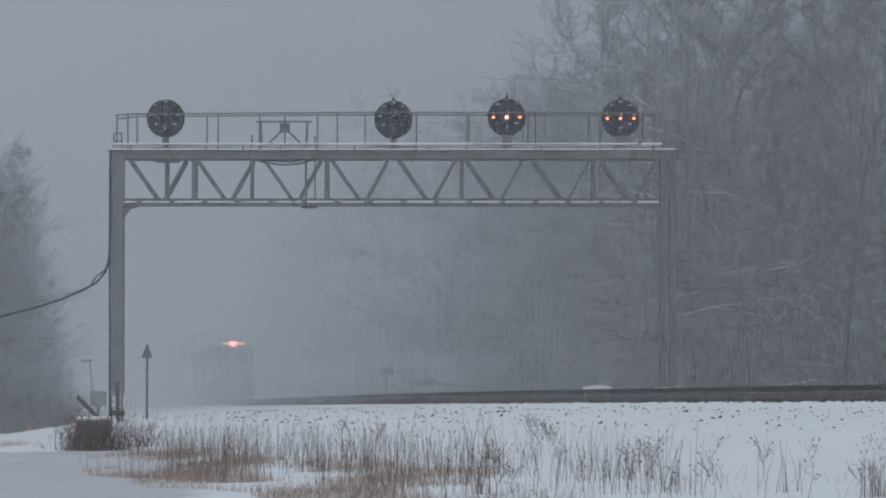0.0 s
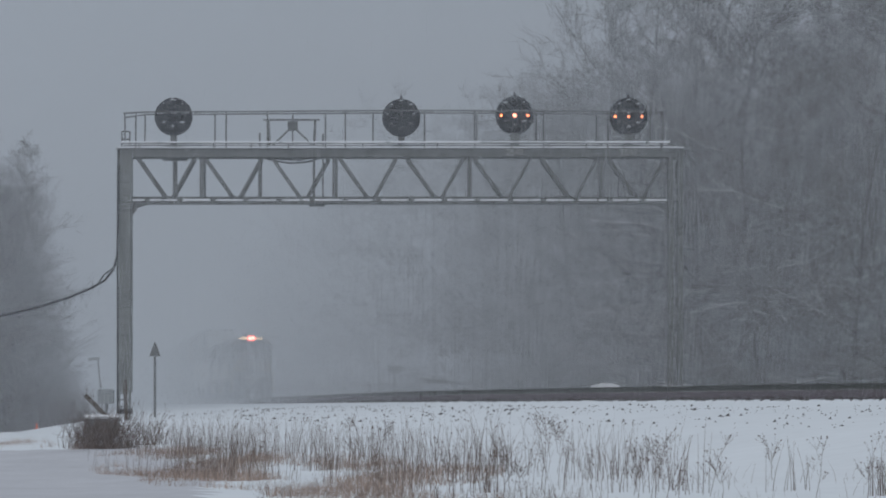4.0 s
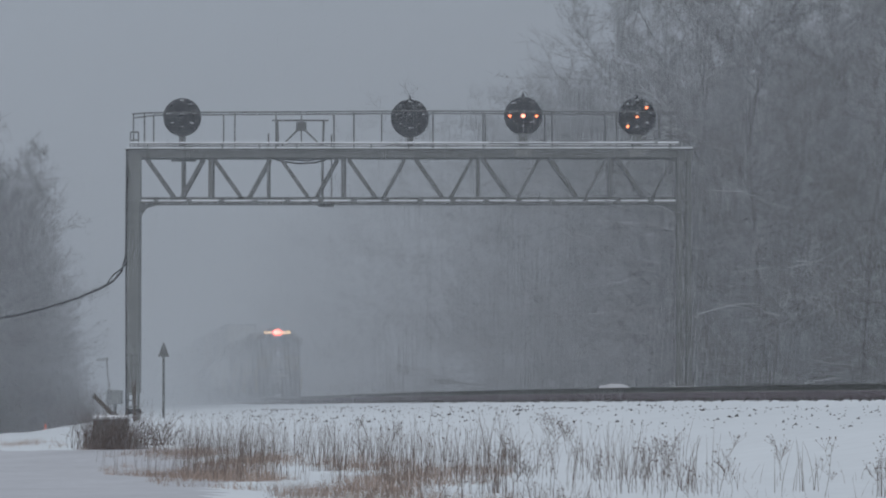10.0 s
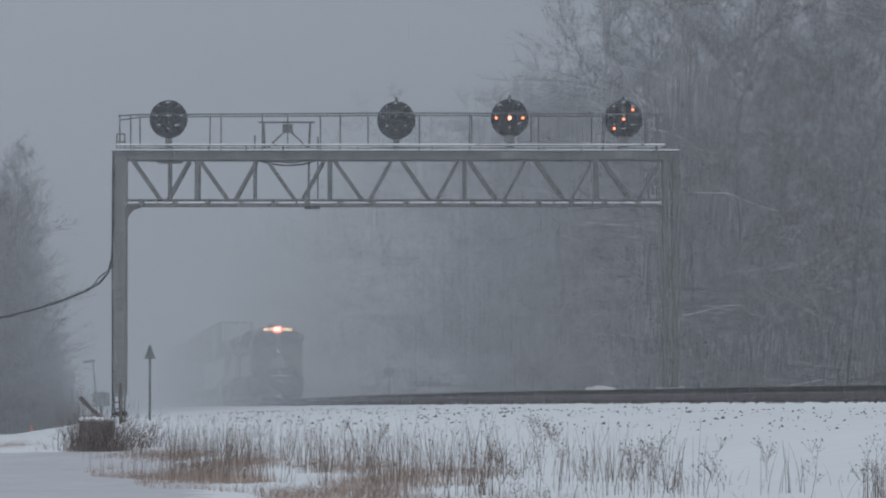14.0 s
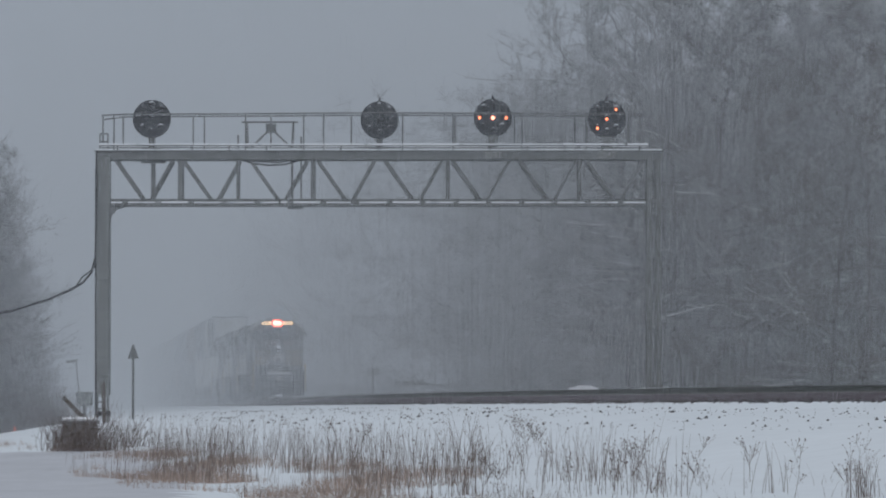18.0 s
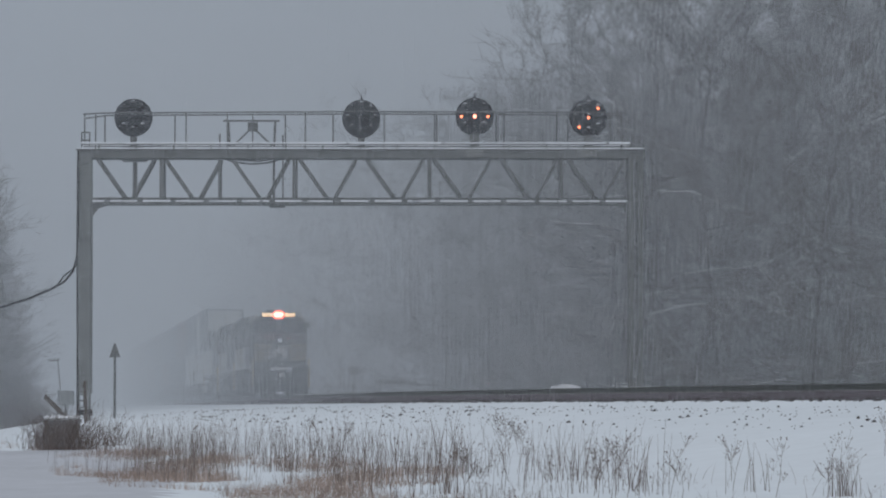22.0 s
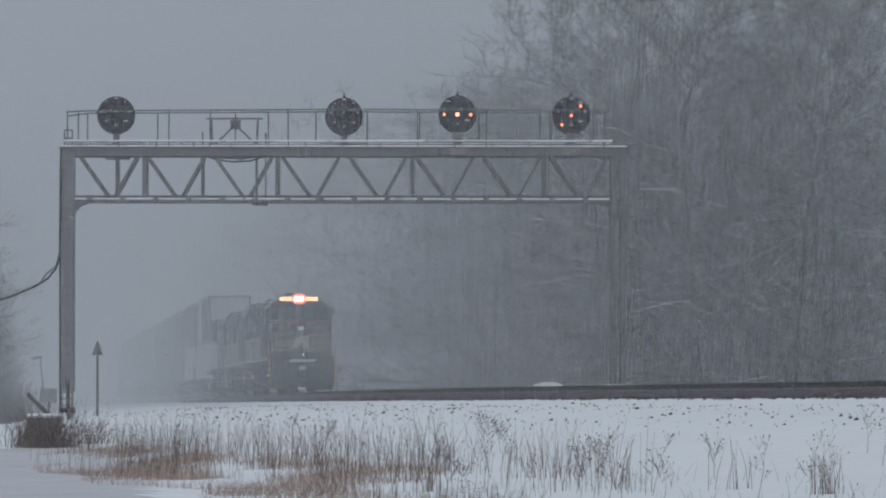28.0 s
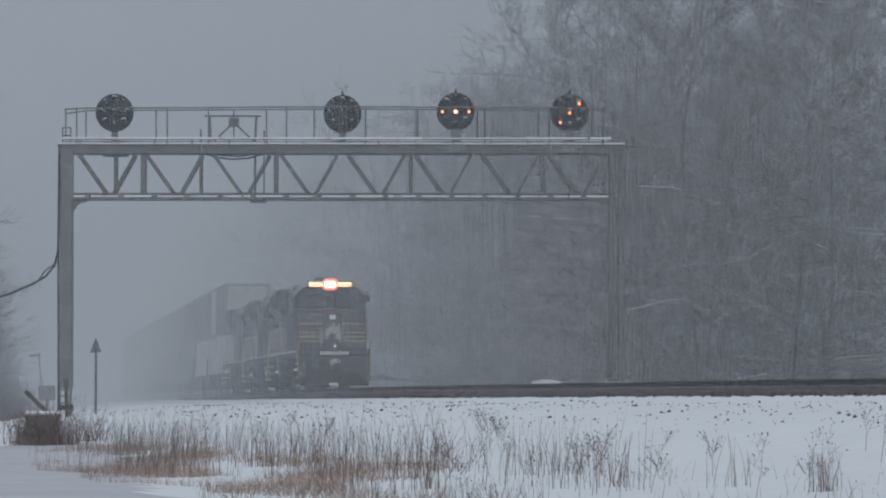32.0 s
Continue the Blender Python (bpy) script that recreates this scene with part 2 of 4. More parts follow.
tracks = []
for off in (0.0, 4.0):
    tr = thing("railway_track", (0, 0, 0), "rusty steel rails on ties over dark ballast on a low bank", "railway track", "railway tracks", "structure")
    for side in (-0.7525, 0.7525):
        swept(rail_profile(off + side), 30, 700, 3, "rail", M_RAIL, tr)
    tracks.append(tr)
rough = random.Random(5)
bed = swept([(-2.5, 1.68), (-1.75, 1.96), (5.75, 1.96), (6.5, 1.74), (6.3, 1.70), (-2.15, 1.70)], 30, 700, 3, "ballast_bed", M_BALLAST)
tagged(bed, "dark crushed-stone ballast edge bare of snow", "ballast", kind="structure")
tie_bm = box(bmesh.new(), (0, 0, 0), (2.6, 0.23, 0.2), 0.02)
tie_me = part("crosstie", tie_bm, M_TIE, tracks[0]).data
bpy.data.objects.remove(bpy.data.objects["crosstie"])
for tr, off in zip(tracks, (0.0, 4.0)):
    for i in range(280):
        y = 95 + i * 0.54
        px, py = beside(y, off)
        o = new("crosstie", tie_me)
        o.parent = tr
        o.matrix_basis = pose(px + rough.uniform(-0.03, 0.03), py, RAIL_TOP - 0.255, 0, 0, math.degrees(math.atan(-track_slope(y))))

# loose stones that show dark through the snow on the slope
sv, sf = [], []
for i in range(1500):
    y = rough.uniform(62, 185)
    d = 2.9 + 9 * rough.random() ** 1.15
    x, y = beside(y, -d)
    r = rough.choice((0.012, 0.014, 0.018, 0.024, 0.034)) * rough.uniform(0.7, 1.2)
    z = ground_z(x, y)
    a = len(sv)
    e = rough.uniform(0.8, 1.5)
    for dx, dy, dz in ((-e, 0, 0), (0, -1, 0.1), (e, 0.2, 0.2), (0.1, 1, 0), (0.3, 0, 1.2), (0, 0, -1)):
        sv.append((x + dx * r * rough.uniform(0.7, 1.3), y + dy * r, z + dz * r * rough.uniform(0.7, 1.4)))
    for q in ((0, 1, 4), (1, 2, 4), (2, 3, 4), (3, 0, 4), (1, 0, 5), (2, 1, 5), (3, 2, 5), (0, 3, 5)):
        sf.append(tuple(a + k for k in q))
for i in range(2600):
    y = rough.uniform(96, 300)
    x, y = beside(y, -rough.uniform(2.12, 2.45))
    r = rough.uniform(0.02, 0.05)
    z = ground_z(x, y) + 0.01
    a = len(sv)
    for dx, dy, dz in ((-1, 0, 0), (0, -1, 0.1), (1, 0.2, 0.2), (0.1, 1, 0), (0.3, 0, 1.0), (0, 0, -1)):
        sv.append((x + dx * r * rough.uniform(0.7, 1.3), y + dy * r, z + dz * r * rough.uniform(0.7, 1.4)))
    for q in ((0, 1, 4), (1, 2, 4), (2, 3, 4), (3, 0, 4), (1, 0, 5), (2, 1, 5), (3, 2, 5), (0, 3, 5)):
        sf.append(tuple(a + k for k in q))
tagged(part("loose_stones", (sv, sf), M_STONE), "dark ballast stones poking through the snow", "stones", kind="stuff")


# ---- the signal bridge ----
BRIDGE = (0.0, 160.0, 1.1)


def G(u, v, d=0.0):
    """A point of the bridge placed from pixel (u, v) of the camera's view, 51.3 pixels to the metre, d metres behind
    its front.
    """
    return Vector(((u - 784) / 51.3, d, 0.5 + (722 - v) / 51.3))


def at_bridge(u, v, d=0.0):
    return G(u, v, d) + Vector(BRIDGE)


bridge = thing("signal_bridge", BRIDGE, "weathered grey steel lattice signal bridge dusted with snow, spanning the tracks", "signal bridge")
DEPTH = 1.05
for d in (0.0, DEPTH):
    bm = bmesh.new()
    bar(bm, G(193, 274, d), G(1198, 274, d), 0.30, 0.16)
    bar(bm, G(191, 266.5, d), G(1200, 266.5, d), 0.035, 0.24)
    part("top_chord", bm, M_STEEL, bridge)
    bm = bar(bmesh.new(), G(214, 361, d), G(1178, 361, d), 0.09, 0.16)
    part("bottom_chord", bm, M_STEEL, bridge)
    part("lower_angle", bar(bmesh.new(), G(214, 352.5, d), G(1178, 352.5, d), 0.045, 0.05), M_STEEL, bridge)
    for k in range(8):
        n = 279 + 119.2 * k
        part("diagonal", bar(bmesh.new(), G(n - 50, 283, d), G(n, 354, d), 0.13, 0.08), M_STEEL, bridge)
        part("diagonal", bar(bmesh.new(), G(n + 50, 283, d), G(n + 11, 354, d), 0.095, 0.08), M_STEEL, bridge)
        part("gusset_plate", box(bmesh.new(), G(n + 6, 355, d - 0.03), (0.46, 0.02, 0.16)), M_STEEL, bridge)
    for u, w in ((343, 0.16), (445, 0.085), (578, 0.15), (817, 0.15), (1051, 0.14)):
        part("vertical", bar(bmesh.new(), G(u, 282, d), G(u, 354, d), w, 0.09), M_STEEL, bridge)
for k in range(17):
    u = 224 + 59.6 * k
    part("cross_strut", bar(bmesh.new(), G(u, 357, 0.03), G(u, 357, DEPTH - 0.03), 0.1, 0.12), M_STEEL, bridge)
    part("cross_strut", bar(bmesh.new(), G(u, 277, 0.03), G(u, 277, DEPTH - 0.03), 0.1, 0.12), M_STEEL, bridge)
for u, foot, closed in ((206.5, 752, True), (1182, 700, False)):
    mat = M_STEEL_LIGHT if closed else M_STEEL
    half, wide = (6.4, 0.15) if closed else (8.5, 0.17)
    solid = 698 if closed else foot
    for d in (0.0, DEPTH):
        for side in (-1, 1):
            leg = part("leg", bar(bmesh.new(), G(u + side * half, 272, d), G(u + side * half, solid, d), wide, 0.22), mat, bridge)
        for k in range(25 if closed else 9):
            v0 = 275 + (17 if closed else 50) * k
            if v0 + 14 < foot:
                part("lacing_bar", bar(bmesh.new(), G(u - half - 1.5, v0, d - 0.1), G(u + half + 1.5, v0 + (0 if closed else 14), d - 0.115), 0.06, 0.015), M_STEEL_DULL if closed else mat, leg)
    if closed:
        part("web_plate", bar(bmesh.new(), G(u, 280, -0.08), G(u, solid, -0.08), 0.26, 0.03), mat, bridge)
        part("leg_head", box(bmesh.new(), G(u + 0.5, 321, -0.05), (0.52, 0.1, 1.8), 0.02), mat, bridge)
        for side in (-1, 1):
            part("foot_angle", bar(bmesh.new(), G(u + side * 9.5, solid, 0), G(u + side * 9.5, foot, 0), 0.08, 0.1), mat, bridge)
        for v in (700, 711, 723):
            part("foot_rung", bar(bmesh.new(), G(u - 9, v, 0), G(u + 9, v, 0), 0.05, 0.05), mat, bridge)
        part("foot_casting", box(bmesh.new(), G(u + 2, 731, 0), (0.5, 0.3, 0.18), 0.05), M_CABLE, bridge)
    s = 1 if u < 600 else -1
    bm = prism(bmesh.new(), [(G(u + s * 12, 0).x, G(0, v).z) if i < 2 else (G(w, 0).x, G(0, v).z) for i, (w, v) in enumerate(((0, 364), (0, 388), (u + s * 17, 380), (u + s * 24, 371), (u + s * 40, 366), (u + s * 40, 364)))], -0.02, 0.04)
    part("knee_bracket", bm, M_STEEL, bridge)
    base = box(bmesh.new(), G(u, foot + (20 if closed else 4), DEPTH / 2), (0.95, 1.9, 0.7), 0.04)
    part("footing", base, material("old_concrete", (0.3, 0.3, 0.29), 0.9, vary=0.3, scale=2, fine=15, snow=0.4) if closed else bpy.data.materials["old_concrete"], bridge, "snow-topped concrete footing")
# walkway, toe boards and hand rails
lay = random.Random(12)
part("walkway", box(bmesh.new(), (G(686, 264).x, DEPTH / 2, G(0, 264).z), (19.0, 1.1, 0.05)), M_STEEL_LIGHT, bridge)
for d in (-0.12, DEPTH + 0.12):
    part("toe_rail", bar(bmesh.new(), G(200, 257, d), G(1172, 257, d), 0.05, 0.05), M_STEEL, bridge)
    u = 200
    while u < 1150:
        v = min(1172, u + lay.uniform(25, 110))
        part("snow_on_rail", bar(bmesh.new(), G(u, 254.8, d), G(v, 254.8, d), lay.uniform(0.035, 0.07), 0.07), M_SNOWCAP, bridge)
        u = v + lay.choice((0.5, 2, 6))
    part("hand_rail", tube([G(204, 204 if d < 0 else 207, d), G(240, 202, d), G(700, 199, d), G(1166, 201, d)], 0.028), M_STEEL, bridge)
for d, us_ in ((-0.12, (226, 386, 459, 597, 737, 826, 948, 1062, 1158)), (DEPTH + 0.12, (202, 238, 363, 560, 645, 830, 936, 1044, 1140))):
    for u in us_:
        part("rail_post", tube([G(u, 265, d), G(u, 201, d)], 0.028, 5), M_STEEL, bridge)
for k in range(15):
    part("toe_bracket", bar(bmesh.new(), G(232 + 66 * k, 265, -0.12), G(232 + 66 * k, 256, -0.12), 0.05), M_STEEL, bridge)
part("snow_on_walkway", bar(bmesh.new(), G(194, 264, -0.02), G(1197, 264, -0.02), 0.04, 0.2), M_SNOWCAP, bridge)
u = 216
while u < 1160:
    v = min(1176, u + lay.uniform(15, 70))
    part("snow_on_lower_chord", bar(bmesh.new(), G(u, 357.9, -0.02), G(v, 357.9, -0.02), lay.uniform(0.045, 0.085), 0.1), M_SNOWCAP, bridge)
    u = v + lay.choice((1, 4, 14))
for k in range(17):
    part("lug", box(bmesh.new(), G(246 + 58.5 * k, 355.5, -0.06), (0.2, 0.05, 0.16), 0.01), M_STEEL, bridge)
bm = bmesh.new()
for a, b in (((201, 236), (215, 236)), ((201, 250), (215, 250)), ((201, 236), (201, 264)), ((215, 236), (215, 264))):
    bar(bm, G(*a), G(*b), 0.05)
part("ladder_hoop", bm, M_STEEL, bridge)
bm = bmesh.new()
for a, b, w in (((451, 214), (551, 214), 0.06), ((460, 214), (462, 260), 0.08), ((543, 214), (541, 260), 0.08), ((503, 205), (503, 258), 0.05), ((503, 225), (468, 259), 0.06), ((503, 225), (538, 259), 0.06), ((494, 225), (512, 225), 0.3)):
    bar(bm, G(*a, 0.4), G(*b, 0.4), w)
part("hoist_frame", bm, M_STEEL, bridge)
for u, v0, v1, w in ((445, 238, 266, 0.06), (557, 240, 266, 0.06), (541, 284, 352, 0.08), (557, 284, 352, 0.05)):
    part("conduit", bar(bmesh.new(), G(u, v0, 0.2), G(u, v1, 0.2), w), M_STEEL, bridge)
part("hung_cable", tube([G(447, 281), G(470, 288), G(500, 292), G(530, 290), G(560, 281)], 0.03), M_CABLE, bridge)
part("hung_cable", tube([G(440, 281), G(480, 285), G(515, 287), G(548, 281)], 0.025), M_CABLE, bridge)
part("junction_box", box(bmesh.new(), G(547, 366, 0.3), (0.55, 0.3, 0.1), 0.02), M_STEEL, bridge)
tube_pts = [G(196, 268, -0.1), G(194.5, 300, -0.1), G(194, 400, -0.1), G(194.5, 560, -0.1), G(195, 735, -0.1)]
part("leg_conduit", tube(tube_pts, 0.035), M_CABLE, bridge)


def signal_head(u, v, spike, lit, plate):
    """A round black position-light head with eight hooded lamps round a ninth."""
    at = at_bridge(u, v, 0.15)
    h = thing("railway_signal", at, "round black position-light signal with %s" % ("three amber lamps lit" if lit else "dark snow-capped lamps"), "railway signal", "signals on the bridge")
    bm = disc(bmesh.new(), (0, 0.06, 0), 0.66, 0.05, 40)
    bmesh.ops.bevel(bm, geom=[e for e in bm.edges], offset=0.008, segments=1, affect="EDGES")
    part("backing_disc", bm, M_BLACK, h)
    part("mast", bar(bmesh.new(), (0, 0.15, -0.6), (0, 0.15, G(0, 264).z - G(0, v).z), 0.33 if plate else 0.22), M_STEEL_LIGHT if plate else M_STEEL, h)
    part("base_plate", box(bmesh.new(), (0, 0.15, G(0, 262).z - G(0, v).z), (0.7, 0.4, 0.06)), M_STEEL, h)
    if not spike:
        part("lower_mast", bar(bmesh.new(), (0.05, 0.15, G(0, 284).z - G(0, v).z), (0.05, 0.15, G(0, 352).z - G(0, v).z), 0.15), M_STEEL, h)
        part("hanger_plate", box(bmesh.new(), (0.05, 0.1, G(0, 285).z - G(0, v).z), (0.85, 0.3, 0.09)), M_STEEL, h)
    if spike:
        part("finial", tube([(0, 0.1, 0.6), (0, 0.1, 0.68), (0, 0.1, 0.82)], [0.07, 0.05, 0.015]), M_BLACK, h)
    cap_size = random.Random(int(u))
    spots = [(0, 0)] + [(0.46 * math.cos(radians(a)), 0.46 * math.sin(radians(a))) for a in range(0, 360, 45)]
    for i, (x, z) in enumerate(spots):
        lamp = part("lamp", disc(bmesh.new(), (x, 0.01, z), 0.085, 0.06, 16), M_LENS, h)
        hood = bmesh.new()
        n = 9
        for y0, y1 in ((-0.22, 0.03),):
            ring = [(math.cos(radians(8 + 164 * k / (n - 1))), math.sin(radians(8 + 164 * k / (n - 1)))) for k in range(n)]
            vs = [[hood.verts.new((x + c * r, yy, z + s * r)) for c, s in ring] for r, yy in ((0.11, y0), (0.11, y1), (0.095, y1), (0.095, y0))]
            for a, b in ((0, 1), (2, 3), (3, 0)):
                for k in range(n - 1):
                    hood.faces.new((vs[a][k], vs[a][k + 1], vs[b][k + 1], vs[b][k]))
        part("hood", hood, M_BLACK, lamp)
        cap = bmesh.new()
        w = 0.08 * cap_size.uniform(0.25, 1.25)
        prism(cap, [(x - w, z + 0.095), (x + w, z + 0.095), (x + w * 0.5, z + 0.135), (x, z + 0.148), (x - w * 0.6, z + 0.13)], -0.2, -0.02)
        part("snow_on_hood", cap, M_SNOWCAP, lamp)
    if lit:
        arm = part("lit_lamp", disc(bmesh.new(), (0, -0.035, 0), 0.064 if lit == 2 else 0.044, 0.03, 16), M_AMBER_HOT if lit == 2 else M_AMBER, h, "glowing amber lamp")
        for x in (-0.46, 0.46):
            part("lit_lamp", disc(bmesh.new(), (x, -0.035, 0), 0.044, 0.03, 16), M_AMBER, arm)
    if plate:
        cu = bpy.data.curves.new("number", "FONT")
        cu.body, cu.size, cu.extrude, cu.align_x = "2547", 0.31, 0.004, "CENTER"
        tmp = new("number", cu)
        bpy.context.view_layer.update()
        me = bpy.data.meshes.new_from_object(tmp.evaluated_get(bpy.context.evaluated_depsgraph_get()))
        bpy.data.objects.remove(tmp)
        me.materials.append(M_CAREND)
        pl = part("number_plate", box(bmesh.new(), (0, -0.25, G(0, 273).z - G(0, v).z), (0.85, 0.02, 0.27)), M_STEEL, h)
        t = new("number", me)
        t.parent = pl
        t.matrix_basis = pose(0, -0.265, G(0, 273).z - G(0, v).z - 0.11, 90)
    return h


signal_head(292, 209, False, 0, False)
signal_head(696, 211, True, 0, False)
signal_head(897, 207, True, 2, True)
HEAD4 = signal_head(1099, 209, True, 1, True)

# the cable that leaves the bridge's leg to a pole out of view
pts = [(196, 300), (195, 400), (194, 455), (187, 482), (172, 500), (150, 513), (110, 530), (60, 546), (0, 561), (-90, 577), (-220, 590)]
cable = thing("sagging_cable", at_bridge(-220, 590, -0.2), "black cable sagging from the bridge leg", "cable")
L = at_bridge(-220, 590, -0.2)
part("cable", tube([at_bridge(u, v, -0.2) - L for u, v in pts], 0.04), M_CABLE, cable)
part("cable", tube([at_bridge(u - 1, v, -0.16) - L for u, v in ((195, 470), (188, 478), (172, 490), (160, 507), (150, 512))], 0.025), M_CABLE, cable)
pole = thing("utility_pole", (L.x, L.y, 0.3), "weathered wooden utility pole", "utility pole")
part("pole", tube([(0, 0, -0.3), (0, 0, 4.2), (0, 0, 8)], [0.16, 0.14, 0.11], 10), M_WOOD, pole)

# ---- trackside things ----
sg = thing("trackside_sign", at_bridge(267, 747, -2.0), "dark arrow-topped marker post standing in the snow", "sign")
part("post", tube([(0, 0, -0.2), (0, 0, 2.3)], 0.045, 8), M_STEEL, sg)
part("arrow_head", prism(bmesh.new(), [(-0.19, 2.18), (0.19, 2.18), (0.02, 2.66), (-0.02, 2.66)], -0.02, 0.02), M_STEEL, sg)
cx, cy = -10.0, 133.0
relay = thing("relay_cabinet", (cx, cy, ground_z(cx, cy)), "low weathered dark cabinet capped with snow behind dry brush", "cabinet")
part("body", box(bmesh.new(), (0, 0, 0.2), (0.95, 0.8, 0.6), 0.03), M_STEEL_DULL, relay)
part("lid", box(bmesh.new(), (0, 0, 0.53), (1.05, 0.9, 0.08), 0.03), M_STEEL_DULL, relay)
part("snow_cap", box(bmesh.new(), (0, 0, 0.62), (1.0, 0.86, 0.12), 0.055), M_SNOWCAP, relay)
lp = thing("leaning_post", at_bridge(190, 745, -4.0), "broken wooden post leaning over in the brush", "post")
part("post", bar(bmesh.new(), (0.1, 0, 0.0), (-0.72, 0, 0.82), 0.14), M_WOOD, lp)
sp = thing("stub_post", at_bridge(220, 760, -2.6), "short upright wooden post beside the bridge leg", "post")
part("post", bar(bmesh.new(), (0, 0, -0.2), (-0.06, 0, 1.62), 0.13), M_WOOD, sp)
bx = thing("signal_case", (-14.85, 200.0, 1.68), "grey equipment case on a post, seen through snowfall", "equipment case")
part("case", box(bmesh.new(), (0, 0, 0.32), (0.68, 0.6, 0.62), 0.04), M_STEEL_LIGHT, bx)
part("post", tube([(0, 0, -1.3), (0, 0, 0.05)], 0.08), M_STEEL, bx)
mp = thing("lamp_mast", (-19.0, 252.0, 0.35), "thin leaning mast with a crossarm, faint in the snowfall", "mast")
part("mast", tube([(0.15, 0, -0.4), (0, 0, 2.0), (-0.19, 0, 3.85)], 0.045), M_STEEL, mp)
part("crossarm", bar(bmesh.new(), (-0.7, 0, 3.77), (-0.06, 0, 3.84), 0.15), M_STEEL, mp)
cn = thing("traffic_cone", (-16.6, 186.0, ground_z(-16.6, 186) - 0.02), "small orange marker at the edge of the snowy lane", "cone")
part("cone", disc(bmesh.new(), (0, 0, 0.14), 0.06, 0.26, 16, "Z", 0.025), M_ORANGE, cn)
part("foot", box(bmesh.new(), (0, 0, 0.02), (0.16, 0.16, 0.04)), M_ORANGE, cn)
hx, hy = beside(150, 2.0)
heap = thing("snow_covered_plank", (hx, hy, RAIL_TOP + 0.05), "snow lying on a low box between the tracks", "snow heap")
part("box", box(bmesh.new(), (0, 0, -0.13), (0.9, 0.4, 0.26), 0.02), M_WOOD, heap)
dome = bmesh.new()
prism(dome, [(-0.5, 0.0), (0.5, 0.0), (0.42, 0.07), (0.2, 0.13), (-0.12, 0.15), (-0.3, 0.09), (-0.46, 0.08)], -0.25, 0.25)
part("snow_cap", dome, M_SNOWCAP, heap)
fx, fy = beside(280, 6.2)
far_sign = thing("dwarf_signal", (fx, fy, 1.7), "dark trackside board on a short post, faint in the haze", "railway signal")
part("post", tube([(0, 0, -0.3), (0, 0, 1.9)], 0.07), M_STEEL, far_sign)
part("board", box(bmesh.new(), (0, 0, 2.1), (0.75, 0.15, 0.45), 0.04), M_STEEL, far_sign)


